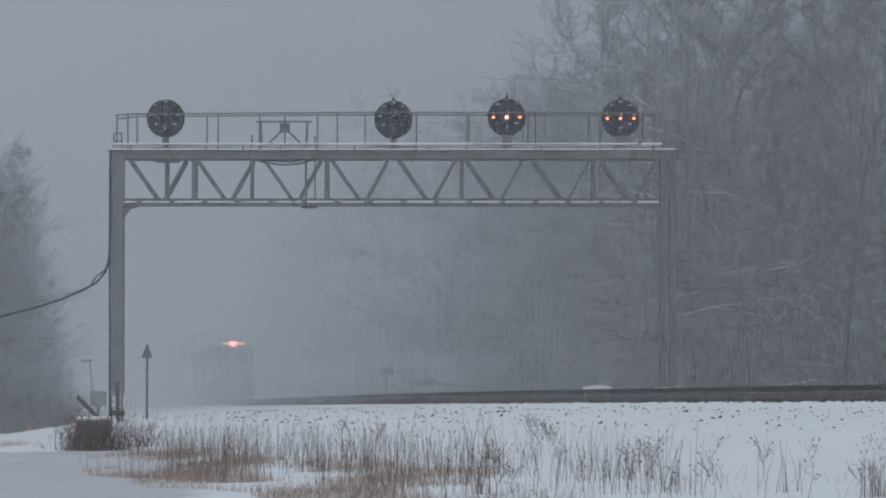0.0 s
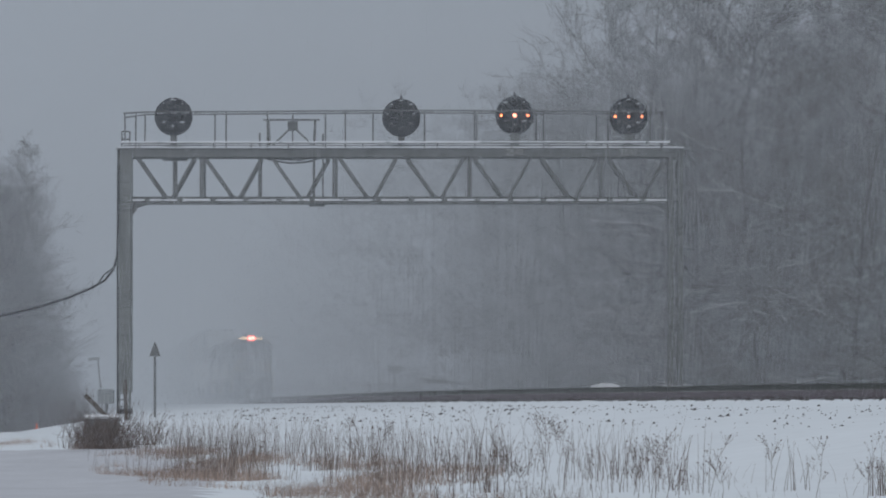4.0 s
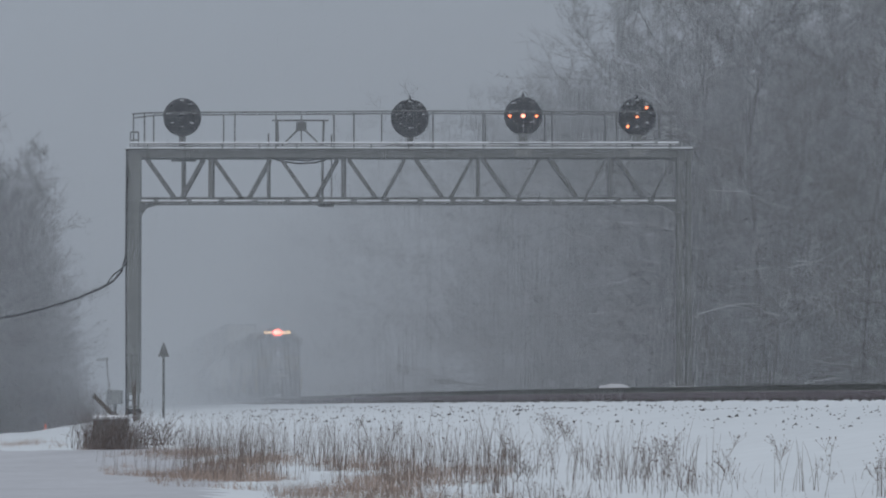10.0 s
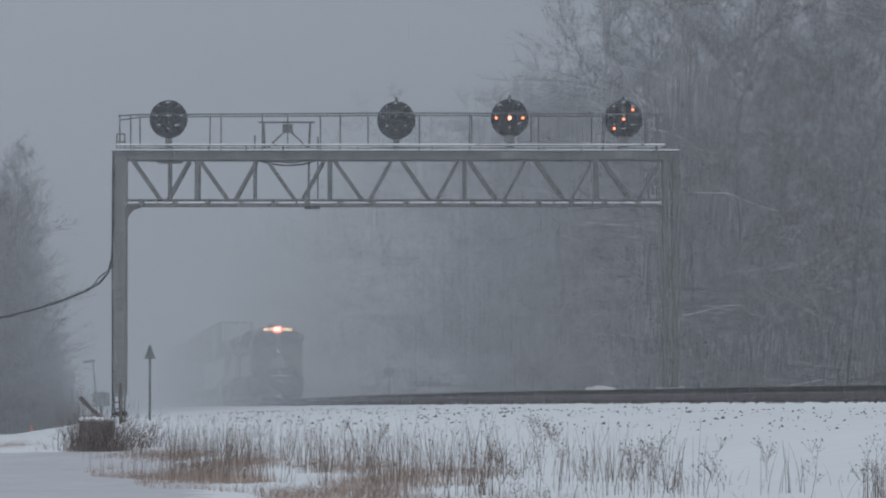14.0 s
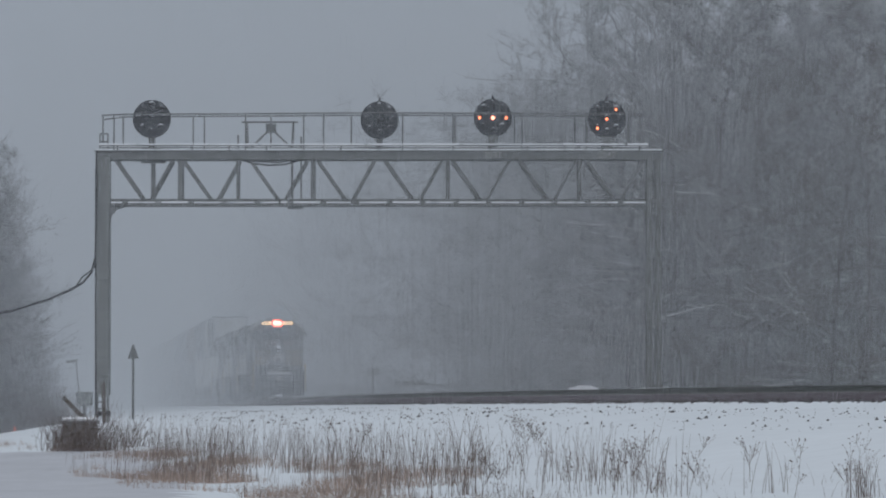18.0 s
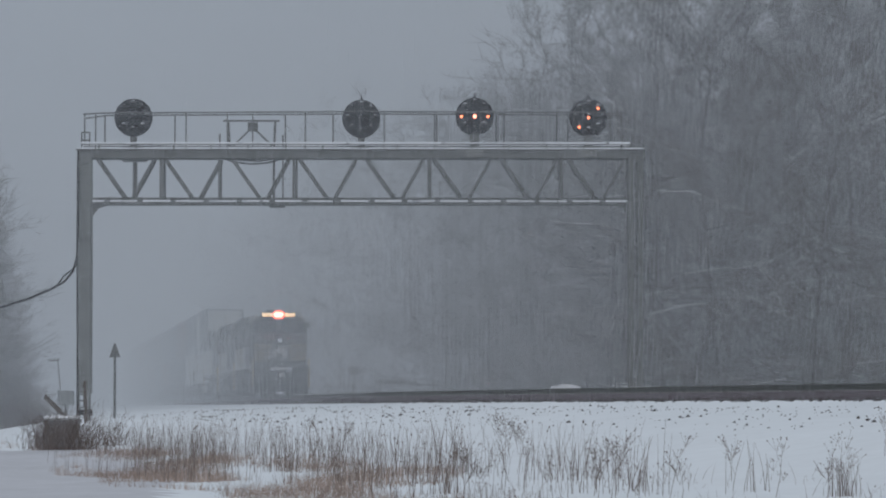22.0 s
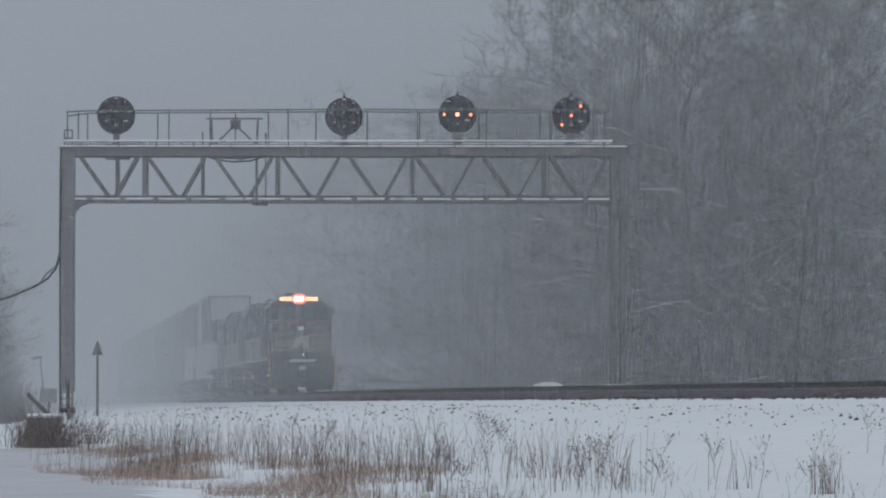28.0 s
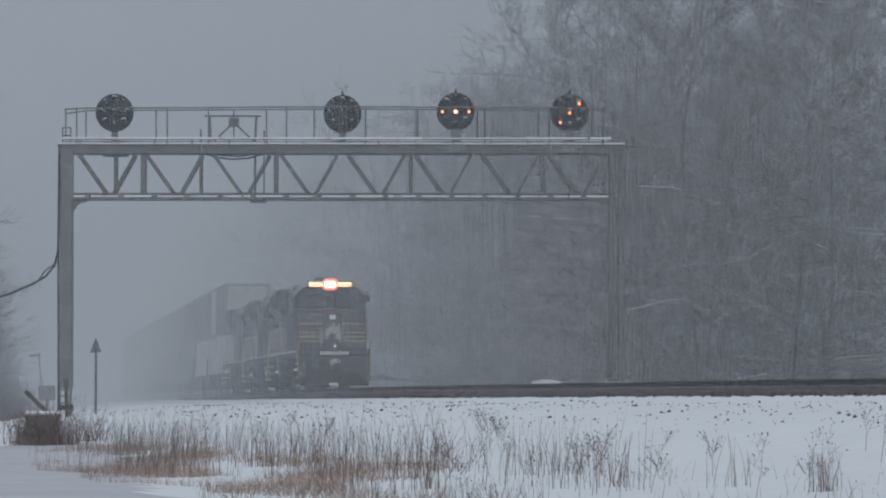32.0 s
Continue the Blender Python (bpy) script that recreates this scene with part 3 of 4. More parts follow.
# ---- trees ----
def tree_mesh(seed, height, spread, dense, low=0.12, lean=0.0, thick=0.0034, stout=1.0):
    """A bare tree: lists for its trunk and limbs, and for its twigs."""
    r = random.Random(seed)
    wood, twig, snow = ([], []), ([], []), ([], [])

    def limb(pts, r0, r1, n=4):
        v, f = wood
        a = len(v)
        for i, p in enumerate(pts):
            d = (pts[min(i + 1, len(pts) - 1)] - pts[max(i - 1, 0)]).normalized()
            u = d.cross(Vector((0.3, 0.9, 0.2))).normalized()
            w = d.cross(u)
            k = r0 + (r1 - r0) * i / (len(pts) - 1)
            for j in range(n):
                q = 2 * math.pi * j / n
                v.append(tuple(p + (u * math.cos(q) + w * math.sin(q)) * k))
        for i in range(len(pts) - 1):
            for j in range(n):
                c, d = a + i * n + j, a + i * n + (j + 1) % n
                f.append((c, d, d + n, c + n))

    def ribbon(p, q, w0):
        v, f = twig
        a = len(v)
        d = (q - p).normalized()
        s = d.cross(Vector((r.uniform(-1, 1), r.uniform(-1, 1), r.uniform(-1, 1)))).normalized() * w0 * stout
        v.extend((tuple(p - s), tuple(p + s), tuple(q)))
        f.append((a, a + 1, a + 2))

    def wander(p, d, length, n, bend, rise):
        pts = [p]
        for i in range(n):
            d = (d + Vector((r.gauss(0, bend), r.gauss(0, bend), r.gauss(0, bend) + rise))).normalized()
            pts.append(pts[-1] + d * (length / n))
        return pts

    trunk = wander(Vector((0, 0, -0.3)), Vector((lean, 0, 1)).normalized(), height * 0.95, 9, 0.05, 0.03)
    limb(trunk, thick * height, 0.012, 5)
    for k in range(int(15 * dense)):
        t = low + (1 - low) * (k + r.random()) / int(15 * dense)
        i = min(8, int(t * 9))
        base = trunk[i].lerp(trunk[i + 1], t * 9 - i)
        ang = r.uniform(0, 6.283)
        reach = spread * (0.45 + 0.75 * math.sin(math.pi * min(1, 0.18 + t * 0.8))) * r.uniform(0.6, 1.15)
        b1 = wander(base, Vector((math.cos(ang), math.sin(ang), 0.05 + 0.9 * t * t + r.gauss(0, 0.2))), reach, 5, 0.2, 0.05 * t)
        if r.random() < 0.36:
            v, f = snow
            for p0, p1 in zip(b1, b1[1:]):
                a = len(v)
                for q in (p0, p1):
                    v += [(q.x, q.y - 0.02, q.z + 0.018), (q.x, q.y - 0.02, q.z + 0.042)]
                f.append((a, a + 2, a + 3, a + 1))
        limb(b1, 0.0028 * height * (1.15 - t * 0.8), 0.009, 3)
        for m in range(int(7 * dense)):
            j = min(4, int(r.uniform(0.2, 1) * 5))
            st = b1[j].lerp(b1[j + 1], r.random())
            dv = (b1[j + 1] - b1[j]).normalized()
            b2 = wander(st, (dv + Vector((r.gauss(0, 0.7), r.gauss(0, 0.7), r.gauss(0.15, 0.5)))).normalized(), reach * r.uniform(0.25, 0.5), 3, 0.2, 0.04)
            for a, b in zip(b2, b2[1:]):
                ribbon(a, b + (b - a) * 0.15, 0.017)
            for q in range(9):
                j2 = min(2, int(r.random() * 3))
                s2 = b2[j2].lerp(b2[j2 + 1], r.random())
                dv2 = (b2[j2 + 1] - b2[j2]).normalized()
                e2 = s2 + (dv2 * 0.6 + Vector((r.gauss(0, 0.6), r.gauss(0, 0.6), r.gauss(0.1, 0.5)))) * r.uniform(0.35, 0.95)
                ribbon(s2, e2, 0.013)
                if r.random() < 0.6:
                    ribbon(s2.lerp(e2, 0.5), s2.lerp(e2, 0.5) + Vector((r.gauss(0, 0.35), r.gauss(0, 0.35), r.gauss(0.1, 0.3))), 0.01)
    return wood, twig, snow


def tree(name, seed, height, spread, dense, low, label, lean=0.0):
    wood, twig, snow = tree_mesh(seed, height, spread, dense, low, lean)
    t = thing(name, (0, 0, -500), label, "tree", "trees beside the line")
    t["tall"] = height
    part("trunk", wood, M_BARK, t)
    part("crown", twig, M_TWIG, t)
    tagged(part("limb_snow", snow, M_SNOWCAP, t), kind="stuff")
    return t


BARE = "bare grey-brown deciduous tree dusted with snow beside the line"
protos = [
    tree("bare_tree", 1, 19, 4.6, 1.5, 0.03, BARE), tree("bare_tree", 2, 22, 5.2, 1.6, 0.05, BARE), tree("bare_tree", 3, 15, 4.4, 1.6, 0.02, BARE),
    tree("bare_tree", 4, 24, 5.4, 1.6, 0.08, BARE), tree("bare_tree", 5, 12, 4.0, 1.6, 0.01, BARE), tree("bare_tree", 6, 20, 5.0, 1.7, 0.03, BARE)]
wr = random.Random(11)


def grove(y, off, height=None):
    p = wr.choice(protos)
    x, y = beside(y, off)
    s = wr.uniform(0.85, 1.12) if height is None else height
    if y > 236:
        s = min(s, 0.0715 * y / p["tall"])
    return copy_thing(p, pose(x, y, ground_z(x, y) - 0.1, wr.gauss(0, 1.5), wr.gauss(0, 1.5), wr.uniform(0, 360)) @ Matrix.Scale(s, 4))


y = 182
while y < 306:
    for off in (wr.uniform(12.5, 15), wr.uniform(17, 20), wr.uniform(22, 27)):
        grove(y + wr.uniform(-1.5, 1.5), off)
    y += wr.uniform(2.9, 4.1)
for k in range(34):
    o = grove(wr.uniform(158, 250), wr.uniform(14, 22), wr.uniform(0.35, 0.6))
    tagged(o, "small bushy bare tree at the edge of the wood")
# the wood on the left of the lane
LEFT = "dense bare tree at the wood's edge along the snowy lane"
y = 200
while y < 290:
    for off, size in ((-wr.uniform(13.2, 14.6), 0.26), (-wr.uniform(16.0, 17.4), 0.55), (-wr.uniform(18, 20.5), 0.64), (-wr.uniform(21, 25), 0.66)):
        if size == 0.26 and y < 255:
            continue
        o = grove(y + wr.uniform(-2, 2), off, size * wr.uniform(0.88, 1.12))
        tagged(o, LEFT, group="trees along the lane")
    y += wr.uniform(2.0, 3.0)
for p in protos:
    for o in list(p.children_recursive) + [p]:
        bpy.data.objects.remove(o)


def wood_mass(name, places, label, stout=2.0):
    """A far wood as one body of trunks, limbs and twigs."""
    kinds = [tree_mesh(s, h, 5.8, 0.95, 0.03, 0.0, 0.002, stout) for s, h in ((21, 21), (22, 24), (23, 22))]
    v, f, n = [], [], 0
    for x, y, s in places:
        wood, twig, _ = wr.choice(kinds)
        a = wr.uniform(0, 6.28)
        rot = np.array(((math.cos(a), -math.sin(a), 0), (math.sin(a), math.cos(a), 0), (0, 0, 1))) * s
        for vs, fs in (wood, twig):
            v.append(np.array(vs) @ rot.T + np.array((x, y, ground_z(x, y))))
            f += [tuple(i + n for i in q) for q in fs]
            n += len(vs)
    tagged(part(name, (np.concatenate(v).tolist(), f), M_TWIG), label, "woods", kind="stuff")


places = []
y = 268
while y < 640:
    for off in (wr.uniform(11, 14), wr.uniform(15, 20), wr.uniform(21, 26), wr.uniform(26, 34)):
        x, y2 = beside(y, off)
        places.append((x, y2, min(wr.uniform(0.9, 1.12), 0.067 * y2 / 23)))
    y += wr.uniform(6, 8.5)
y = 190
while y < 340:
    for off in (wr.uniform(27, 32), wr.uniform(32, 38)):
        x, y2 = beside(y, off)
        places.append((x, y2, wr.uniform(0.9, 1.2)))
    y += wr.uniform(4, 6)
wood_mass("far_wood", places, "dense bare winter woods fading into the snowfall")
places = []
y = 212
while y < 520:
    for off in (wr.uniform(16.9, 19), wr.uniform(19, 22), wr.uniform(21, 25)) if y < 290 else (wr.uniform(15.5, 18), wr.uniform(18, 24)):
        x, y2 = beside(y, -off)
        places.append((x, y2, wr.uniform(0.46, 0.6)))
    y += wr.uniform(3, 4.5) if y < 300 else wr.uniform(6, 9)
wood_mass("lane_wood", places, "bare brushy woods along the snowy lane", 2.3)


# ---- brush, dry grass and weeds ----
def stems(spots, hmin, hmax, width, rnd, lean=0.25, seg=3, heads=0.0):
    """Tapered three-sided stems that bend as they rise, some with a small head."""
    v, f = [], []
    for x, y in spots:
        z = ground_z(x, y) - 0.03
        h = rnd.uniform(hmin, hmax)
        dx, dy = rnd.gauss(0, lean) * h, rnd.gauss(0, lean) * h
        bend = rnd.uniform(1.2, 2.4)
        a = len(v)
        for i in range(seg + 1):
            t = i / seg
            k = width * (1 - 0.75 * t)
            px, py, pz = x + dx * t ** bend, y + dy * t ** bend, z + h * (t - 0.12 * t * t * abs(dx + dy) / h)
            v += [(px - k, py, pz), (px + k, py - k * 0.5, pz), (px, py + k, pz)]
        for i in range(seg):
            for j in range(3):
                c, d = a + i * 3 + j, a + i * 3 + (j + 1) % 3
                f.append((c, d, d + 3, c + 3))
        if rnd.random() < heads:
            b = len(v)
            s = width * rnd.uniform(2.5, 4)
            px, py, pz = v[-1]
            v += [(px - s, py, pz), (px + s, py, pz), (px, py - s, pz), (px, py + s, pz), (px, py, pz + 2 * s), (px, py, pz - 1.5 * s)]
            for q in ((0, 2, 4), (2, 1, 4), (1, 3, 4), (3, 0, 4), (2, 0, 5), (1, 2, 5), (3, 1, 5), (0, 3, 5)):
                f.append(tuple(b + k for k in q))
    return v, f


gr = random.Random(8)


def patch(n, y0, y1, d0, d1, rough=0.35, right=0.115):
    """Spots in drifts at the foot of the bank, between two distances from the line."""
    out = []
    while len(out) < n:
        y = gr.uniform(y0, y1)
        x = y * min(gr.uniform(-0.082, right), gr.uniform(-0.06, right + 0.05))
        d = left_of(x, y) + 1.2 * noise.noise((x * 0.3, y * 0.1, 2))
        if x > y * (-0.076 + 0.014 * noise.noise((y * 0.4, 1.5, 0))) and d0 < d < min(d1, 19.8 + 0.127 * (109 - y)) and noise.noise((x * 0.6, y * 0.16, 7)) > gr.uniform(-0.25, 0.5) * rough / 0.35:
            out.append((x, y))
    return out


spots = patch(11500, 60, 118, 17.5, 25.5, 0.22, 0.012)
spots += [(gr.gauss(-12.4, 0.45), gr.gauss(131, 2.0)) for k in range(420)] + [(gr.gauss(-10.9, 0.15), gr.gauss(126, 0.8)) for k in range(40)]
tagged(part("dry_grass", stems(spots, 0.04, 0.22, 0.004, gr, 0.6, 2), M_STRAW), "low tan dry grass poking through the snow", "grass", kind="stuff")
spots = patch(1500, 62, 118, 15.5, 23.5, 0.42, 0.05)
tagged(part("tall_dry_grass", stems(spots, 0.25, 0.95, 0.0036, gr, 0.16, 4, 0.2), M_WEED), "tall dry grass stems at the foot of the bank", "grass", kind="stuff")
spots = patch(300, 56, 70, 16.5, 27, 0.5)
spots += patch(900, 53, 66, 18, 32, 0.3)
tagged(part("weed_stems", stems(spots, 0.05, 0.36, 0.0026, gr, 0.3, 3, 0.05), M_WEED), "dark dead weed stems in the snow", "weeds", kind="stuff")


def weed(x, y, height, branches, seed, label="branching dead weed with small dark seed heads"):
    r = random.Random(seed)
    z = ground_z(x, y)
    w = thing("dead_weed", (x, y, z - 0.02), label, "weed", "dead weeds in the snow")
    top = Vector((r.gauss(0, 0.12) * height, r.gauss(0, 0.05), height))
    part("stem", tube([(0, 0, 0), top * 0.5 + Vector((r.gauss(0, 0.03), 0, 0)), top], [0.004, 0.0027, 0.0014], 4), M_WEED, w)
    bm, hd = bmesh.new(), bmesh.new()
    tips = [top]
    for k in range(branches):
        t = r.uniform(0.35, 0.95)
        p = top * t
        a = r.choice((-1, 1)) * r.uniform(0.25, 0.8)
        q = p + Vector((math.sin(a), r.uniform(-0.4, 0.4), math.cos(a))) * height * r.uniform(0.18, 0.5)
        tube([p, p.lerp(q, 0.5) + Vector((0, 0, -0.01)), q], [0.0024, 0.0018, 0.001], 3, bm)
        tips.append(q)
        for m in range(4):
            e = p.lerp(q, r.uniform(0.5, 1.0)) + Vector((r.gauss(0, 0.07), r.gauss(0, 0.07), r.uniform(0.02, 0.13)))
            tube([p.lerp(q, 0.5), e], [0.0016, 0.001], 3, bm)
            tips.append(e)
    for p in tips:
        bmesh.ops.create_icosphere(hd, subdivisions=1, radius=r.uniform(0.005, 0.012), matrix=Matrix.Translation(p))
    tagged(part("spray", bm, M_WEED, w), kind="stuff")
    tagged(part("seed_spray", hd, M_BRUSH, w), kind="stuff")
    return w


for k in range(26):
    y = gr.uniform(57, 70)
    weed(y * gr.uniform(0.0, 0.108), y, gr.uniform(0.35, 0.8), gr.randint(4, 9), 100 + k)
for k in range(14):
    y = gr.uniform(80, 105)
    weed(beside(y, -gr.uniform(16.5, 21))[0], y, gr.uniform(0.4, 0.75), gr.randint(4, 8), 200 + k)


def clump(x, y, n, hmin, hmax, spread, seed, label, mat=M_WEED):
    r = random.Random(seed)
    z = ground_z(x, y)
    c = thing("grass_clump", (x, y, z), label, "grass", "clumps of tall grass")
    pts = [(x + r.gauss(0, spread), y + r.gauss(0, spread)) for k in range(n)]
    v, f = stems(pts, hmin, hmax, 0.0042, r, 0.16, 6)
    tagged(part("tuft", ([(a - x, b - y, c_ - z) for a, b, c_ in v], f), mat, c), kind="stuff")
    return c


for u, y, n, h0, h1, s in ((0.0065, 65, 26, 0.7, 1.3, 0.17), (0.053, 62, 5, 0.8, 1.15, 0.12), (0.0355, 63, 6, 0.5, 0.95, 0.1), (0.0935, 60, 34, 0.35, 0.6, 0.09), (-0.028, 84, 40, 0.5, 0.95, 0.2), (0.046, 63, 14, 0.5, 0.9, 0.2), (0.072, 62, 12, 0.4, 0.85, 0.2), (-0.045, 98, 40, 0.5, 1.0, 0.3)):
    clump(u * y, y, n, h0, h1, s, int(y * 10), "clump of tall dead grass standing in the snow")


def bush(x, y, w, h, n, seed, label):
    r = random.Random(seed)
    b = thing("bare_bush", (x, y, ground_z(x, y)), label, "bush")
    v, f = [], []
    for k in range(n):
        a = len(v)
        p = Vector((r.gauss(0, w * 0.35), r.gauss(0, w * 0.35), 0))
        tall = r.uniform(0.6, 1.2)
        d = Vector((r.gauss(0, 0.35), r.gauss(0, 0.35), 1)).normalized()
        for i in range(4):
            q = p + d * h * tall * r.uniform(0.2, 0.45)
            s = d.cross(Vector((r.random(), r.random(), r.random()))).normalized() * (0.008 - 0.0016 * i)
            a = len(v)
            v += [tuple(p - s), tuple(p + s), tuple(q + s * 0.6), tuple(q - s * 0.6)]
            f.append((a, a + 1, a + 2, a + 3))
            p = q
            d = (d + Vector((r.gauss(0, 0.35), r.gauss(0, 0.35), r.gauss(0, 0.2)))).normalized()
    tagged(part("crown", (v, f), M_BRUSH, b), kind="stuff")
    return b


LEGBRUSH = "tangled brown brush round the foot of the bridge leg"
bush(-8.3, 112.0, 1.25, 0.8, 420, 1, LEGBRUSH)
bush(-9.3, 121.0, 1.0, 0.75, 260, 2, LEGBRUSH)
bush(-7.7, 118.0, 0.8, 0.6, 90, 3, LEGBRUSH)
bush(-17.5, 212.0, 2.4, 1.5, 600, 4, "brown bush at the edge of the snowy lane")
for k, (x, y, w, h) in enumerate(((-20.4, 214, 1.5, 1.9), (-21.8, 217, 2.4, 2.6), (-19.5, 219, 1.2, 1.5), (-23.4, 213, 2.4, 2.4), (-21.2, 228, 2.2, 2.4), (-22.6, 262, 2.2, 1.9), (-24.2, 276, 2.6, 2.2))):
    bush(x, y, w, h, 620, 50 + k, "brown bush at the edge of the snowy lane")


# snow-laden saplings that lean out of the wood's edge
def sapling(y, off, length, tilt, seed):
    r = random.Random(seed)
    x, y = beside(y, off)
    z = ground_z(x, y) + r.uniform(0.0, 0.2)
    w = thing("leaning_sapling", (x, y, z), "bare leaning sapling with snow along its branches", "tree", "leaning saplings")
    pts, p, a = [Vector((0, 0, -0.2))], Vector((0, 0, -0.2)), tilt * 0.4
    for k in range(6):
        a += (tilt - tilt * 0.4) / 4 + r.gauss(0, 0.2)
        p = p + Vector((-math.sin(a), r.gauss(0, 0.1), math.cos(a))) * length / 6
        pts.append(p)
    part("trunk", tube(pts, [0.04, 0.036, 0.03, 0.026, 0.02, 0.014, 0.008], 5), M_BARK, w)
    up = Vector((0, -0.02, 0.03))
    part("snow_on_trunk", tube([q + up for q in pts[1:]], [0.005, 0.007, 0.007, 0.006, 0.005, 0.003], 4), M_SNOWCAP, w)
    for k in range(9):
        i = r.randint(1, 5)
        q = pts[i].lerp(pts[i + 1], r.random())
        b = a + r.choice((-1, 1)) * r.uniform(0.2, 0.9)
        way = Vector((-math.sin(b), r.gauss(0, 0.3), math.cos(b)))
        run, p = [q], q
        for m in range(4):
            way = (way + Vector((r.gauss(0, 0.12), r.gauss(0, 0.12), r.gauss(-0.12, 0.12)))).normalized()
            p = p + way * length * r.uniform(0.04, 0.08)
            run.append(p)
        bm, sn = tube(run, [0.018, 0.015, 0.012, 0.009, 0.005], 4), tube([e + up * 0.6 for e in run], [0.003, 0.005, 0.005, 0.004, 0.002], 4)
        for m in range(4):
            st = run[r.randint(1, 3)]
            e = st + (way + Vector((r.gauss(0, 0.5), r.gauss(0, 0.5), r.gauss(0, 0.4)))).normalized() * length * r.uniform(0.04, 0.1)
            mid = st.lerp(e, 0.5) + Vector((0, 0, 0.05))
            tube([st, mid, e], [0.009, 0.007, 0.004], 3, bm)
            if r.random() < 0.7:
                tube([st + up * 0.4, mid + up * 0.4, e + up * 0.4], [0.003, 0.004, 0.002], 3, sn)
        br = part("branch", bm, M_BARK, w)
        part("snow_on_branch", sn, M_SNOWCAP, br)


sap = random.Random(9)
for k in range(14):
    sapling(sap.uniform(168, 235), sap.uniform(9.5, 20), sap.uniform(4, 8.5), sap.uniform(0.4, 1.3), 300 + k)


# ---- the train ----
def wheelset(parent, y, r=0.52):
    bm = bmesh.new()
    for s in (-1, 1):
        disc(bm, (s * 0.72, 0, 0), r, 0.13, 24, "X")
        disc(bm, (s * 0.65, 0, 0), r + 0.03, 0.03, 24, "X")
        for k in range(5):
            a = 1.2566 * k
            box(bm, (s * 0.79, math.cos(a) * r * 0.6, math.sin(a) * r * 0.6), (0.02, 0.12, 0.12))
    disc(bm, (0, 0, 0), 0.09, 1.7, 10, "X")
    w = part("wheelset", bm, M_WHEEL, parent)
    w.location = (0, y, r)
    return w


def bogie(parent, y, axles, r=0.52):
    """Side frames with springs and boxes; the wheelsets stay parts of the vehicle, for they turn."""
    half = (len(axles) - 1) * 0.5 * (axles[1] - axles[0])
    bm = bmesh.new()
    for s in (-1, 1):
        box(bm, (s * 1.05, y, 0.72), (0.16, 2 * half + 1.1, 0.26), 0.03)
        box(bm, (s * 1.05, y, 0.46), (0.14, half * 1.2, 0.3), 0.03)
        for a in axles:
            box(bm, (s * 1.1, a, r), (0.2, 0.36, 0.42), 0.04)
    box(bm, (0, y, 0.78), (2.0, 0.5, 0.3))
    t = part("bogie_frame", bm, M_GRIME, parent)
    for s in (-1, 1):
        for k in (-0.5, 0.5):
            part("spring", disc(bmesh.new(), (s * 1.1, y + k, 0.6), 0.11, 0.36, 10, "Z"), M_GRIME, t)
    return [wheelset(parent, a, r) for a in axles]


WHEELS = []


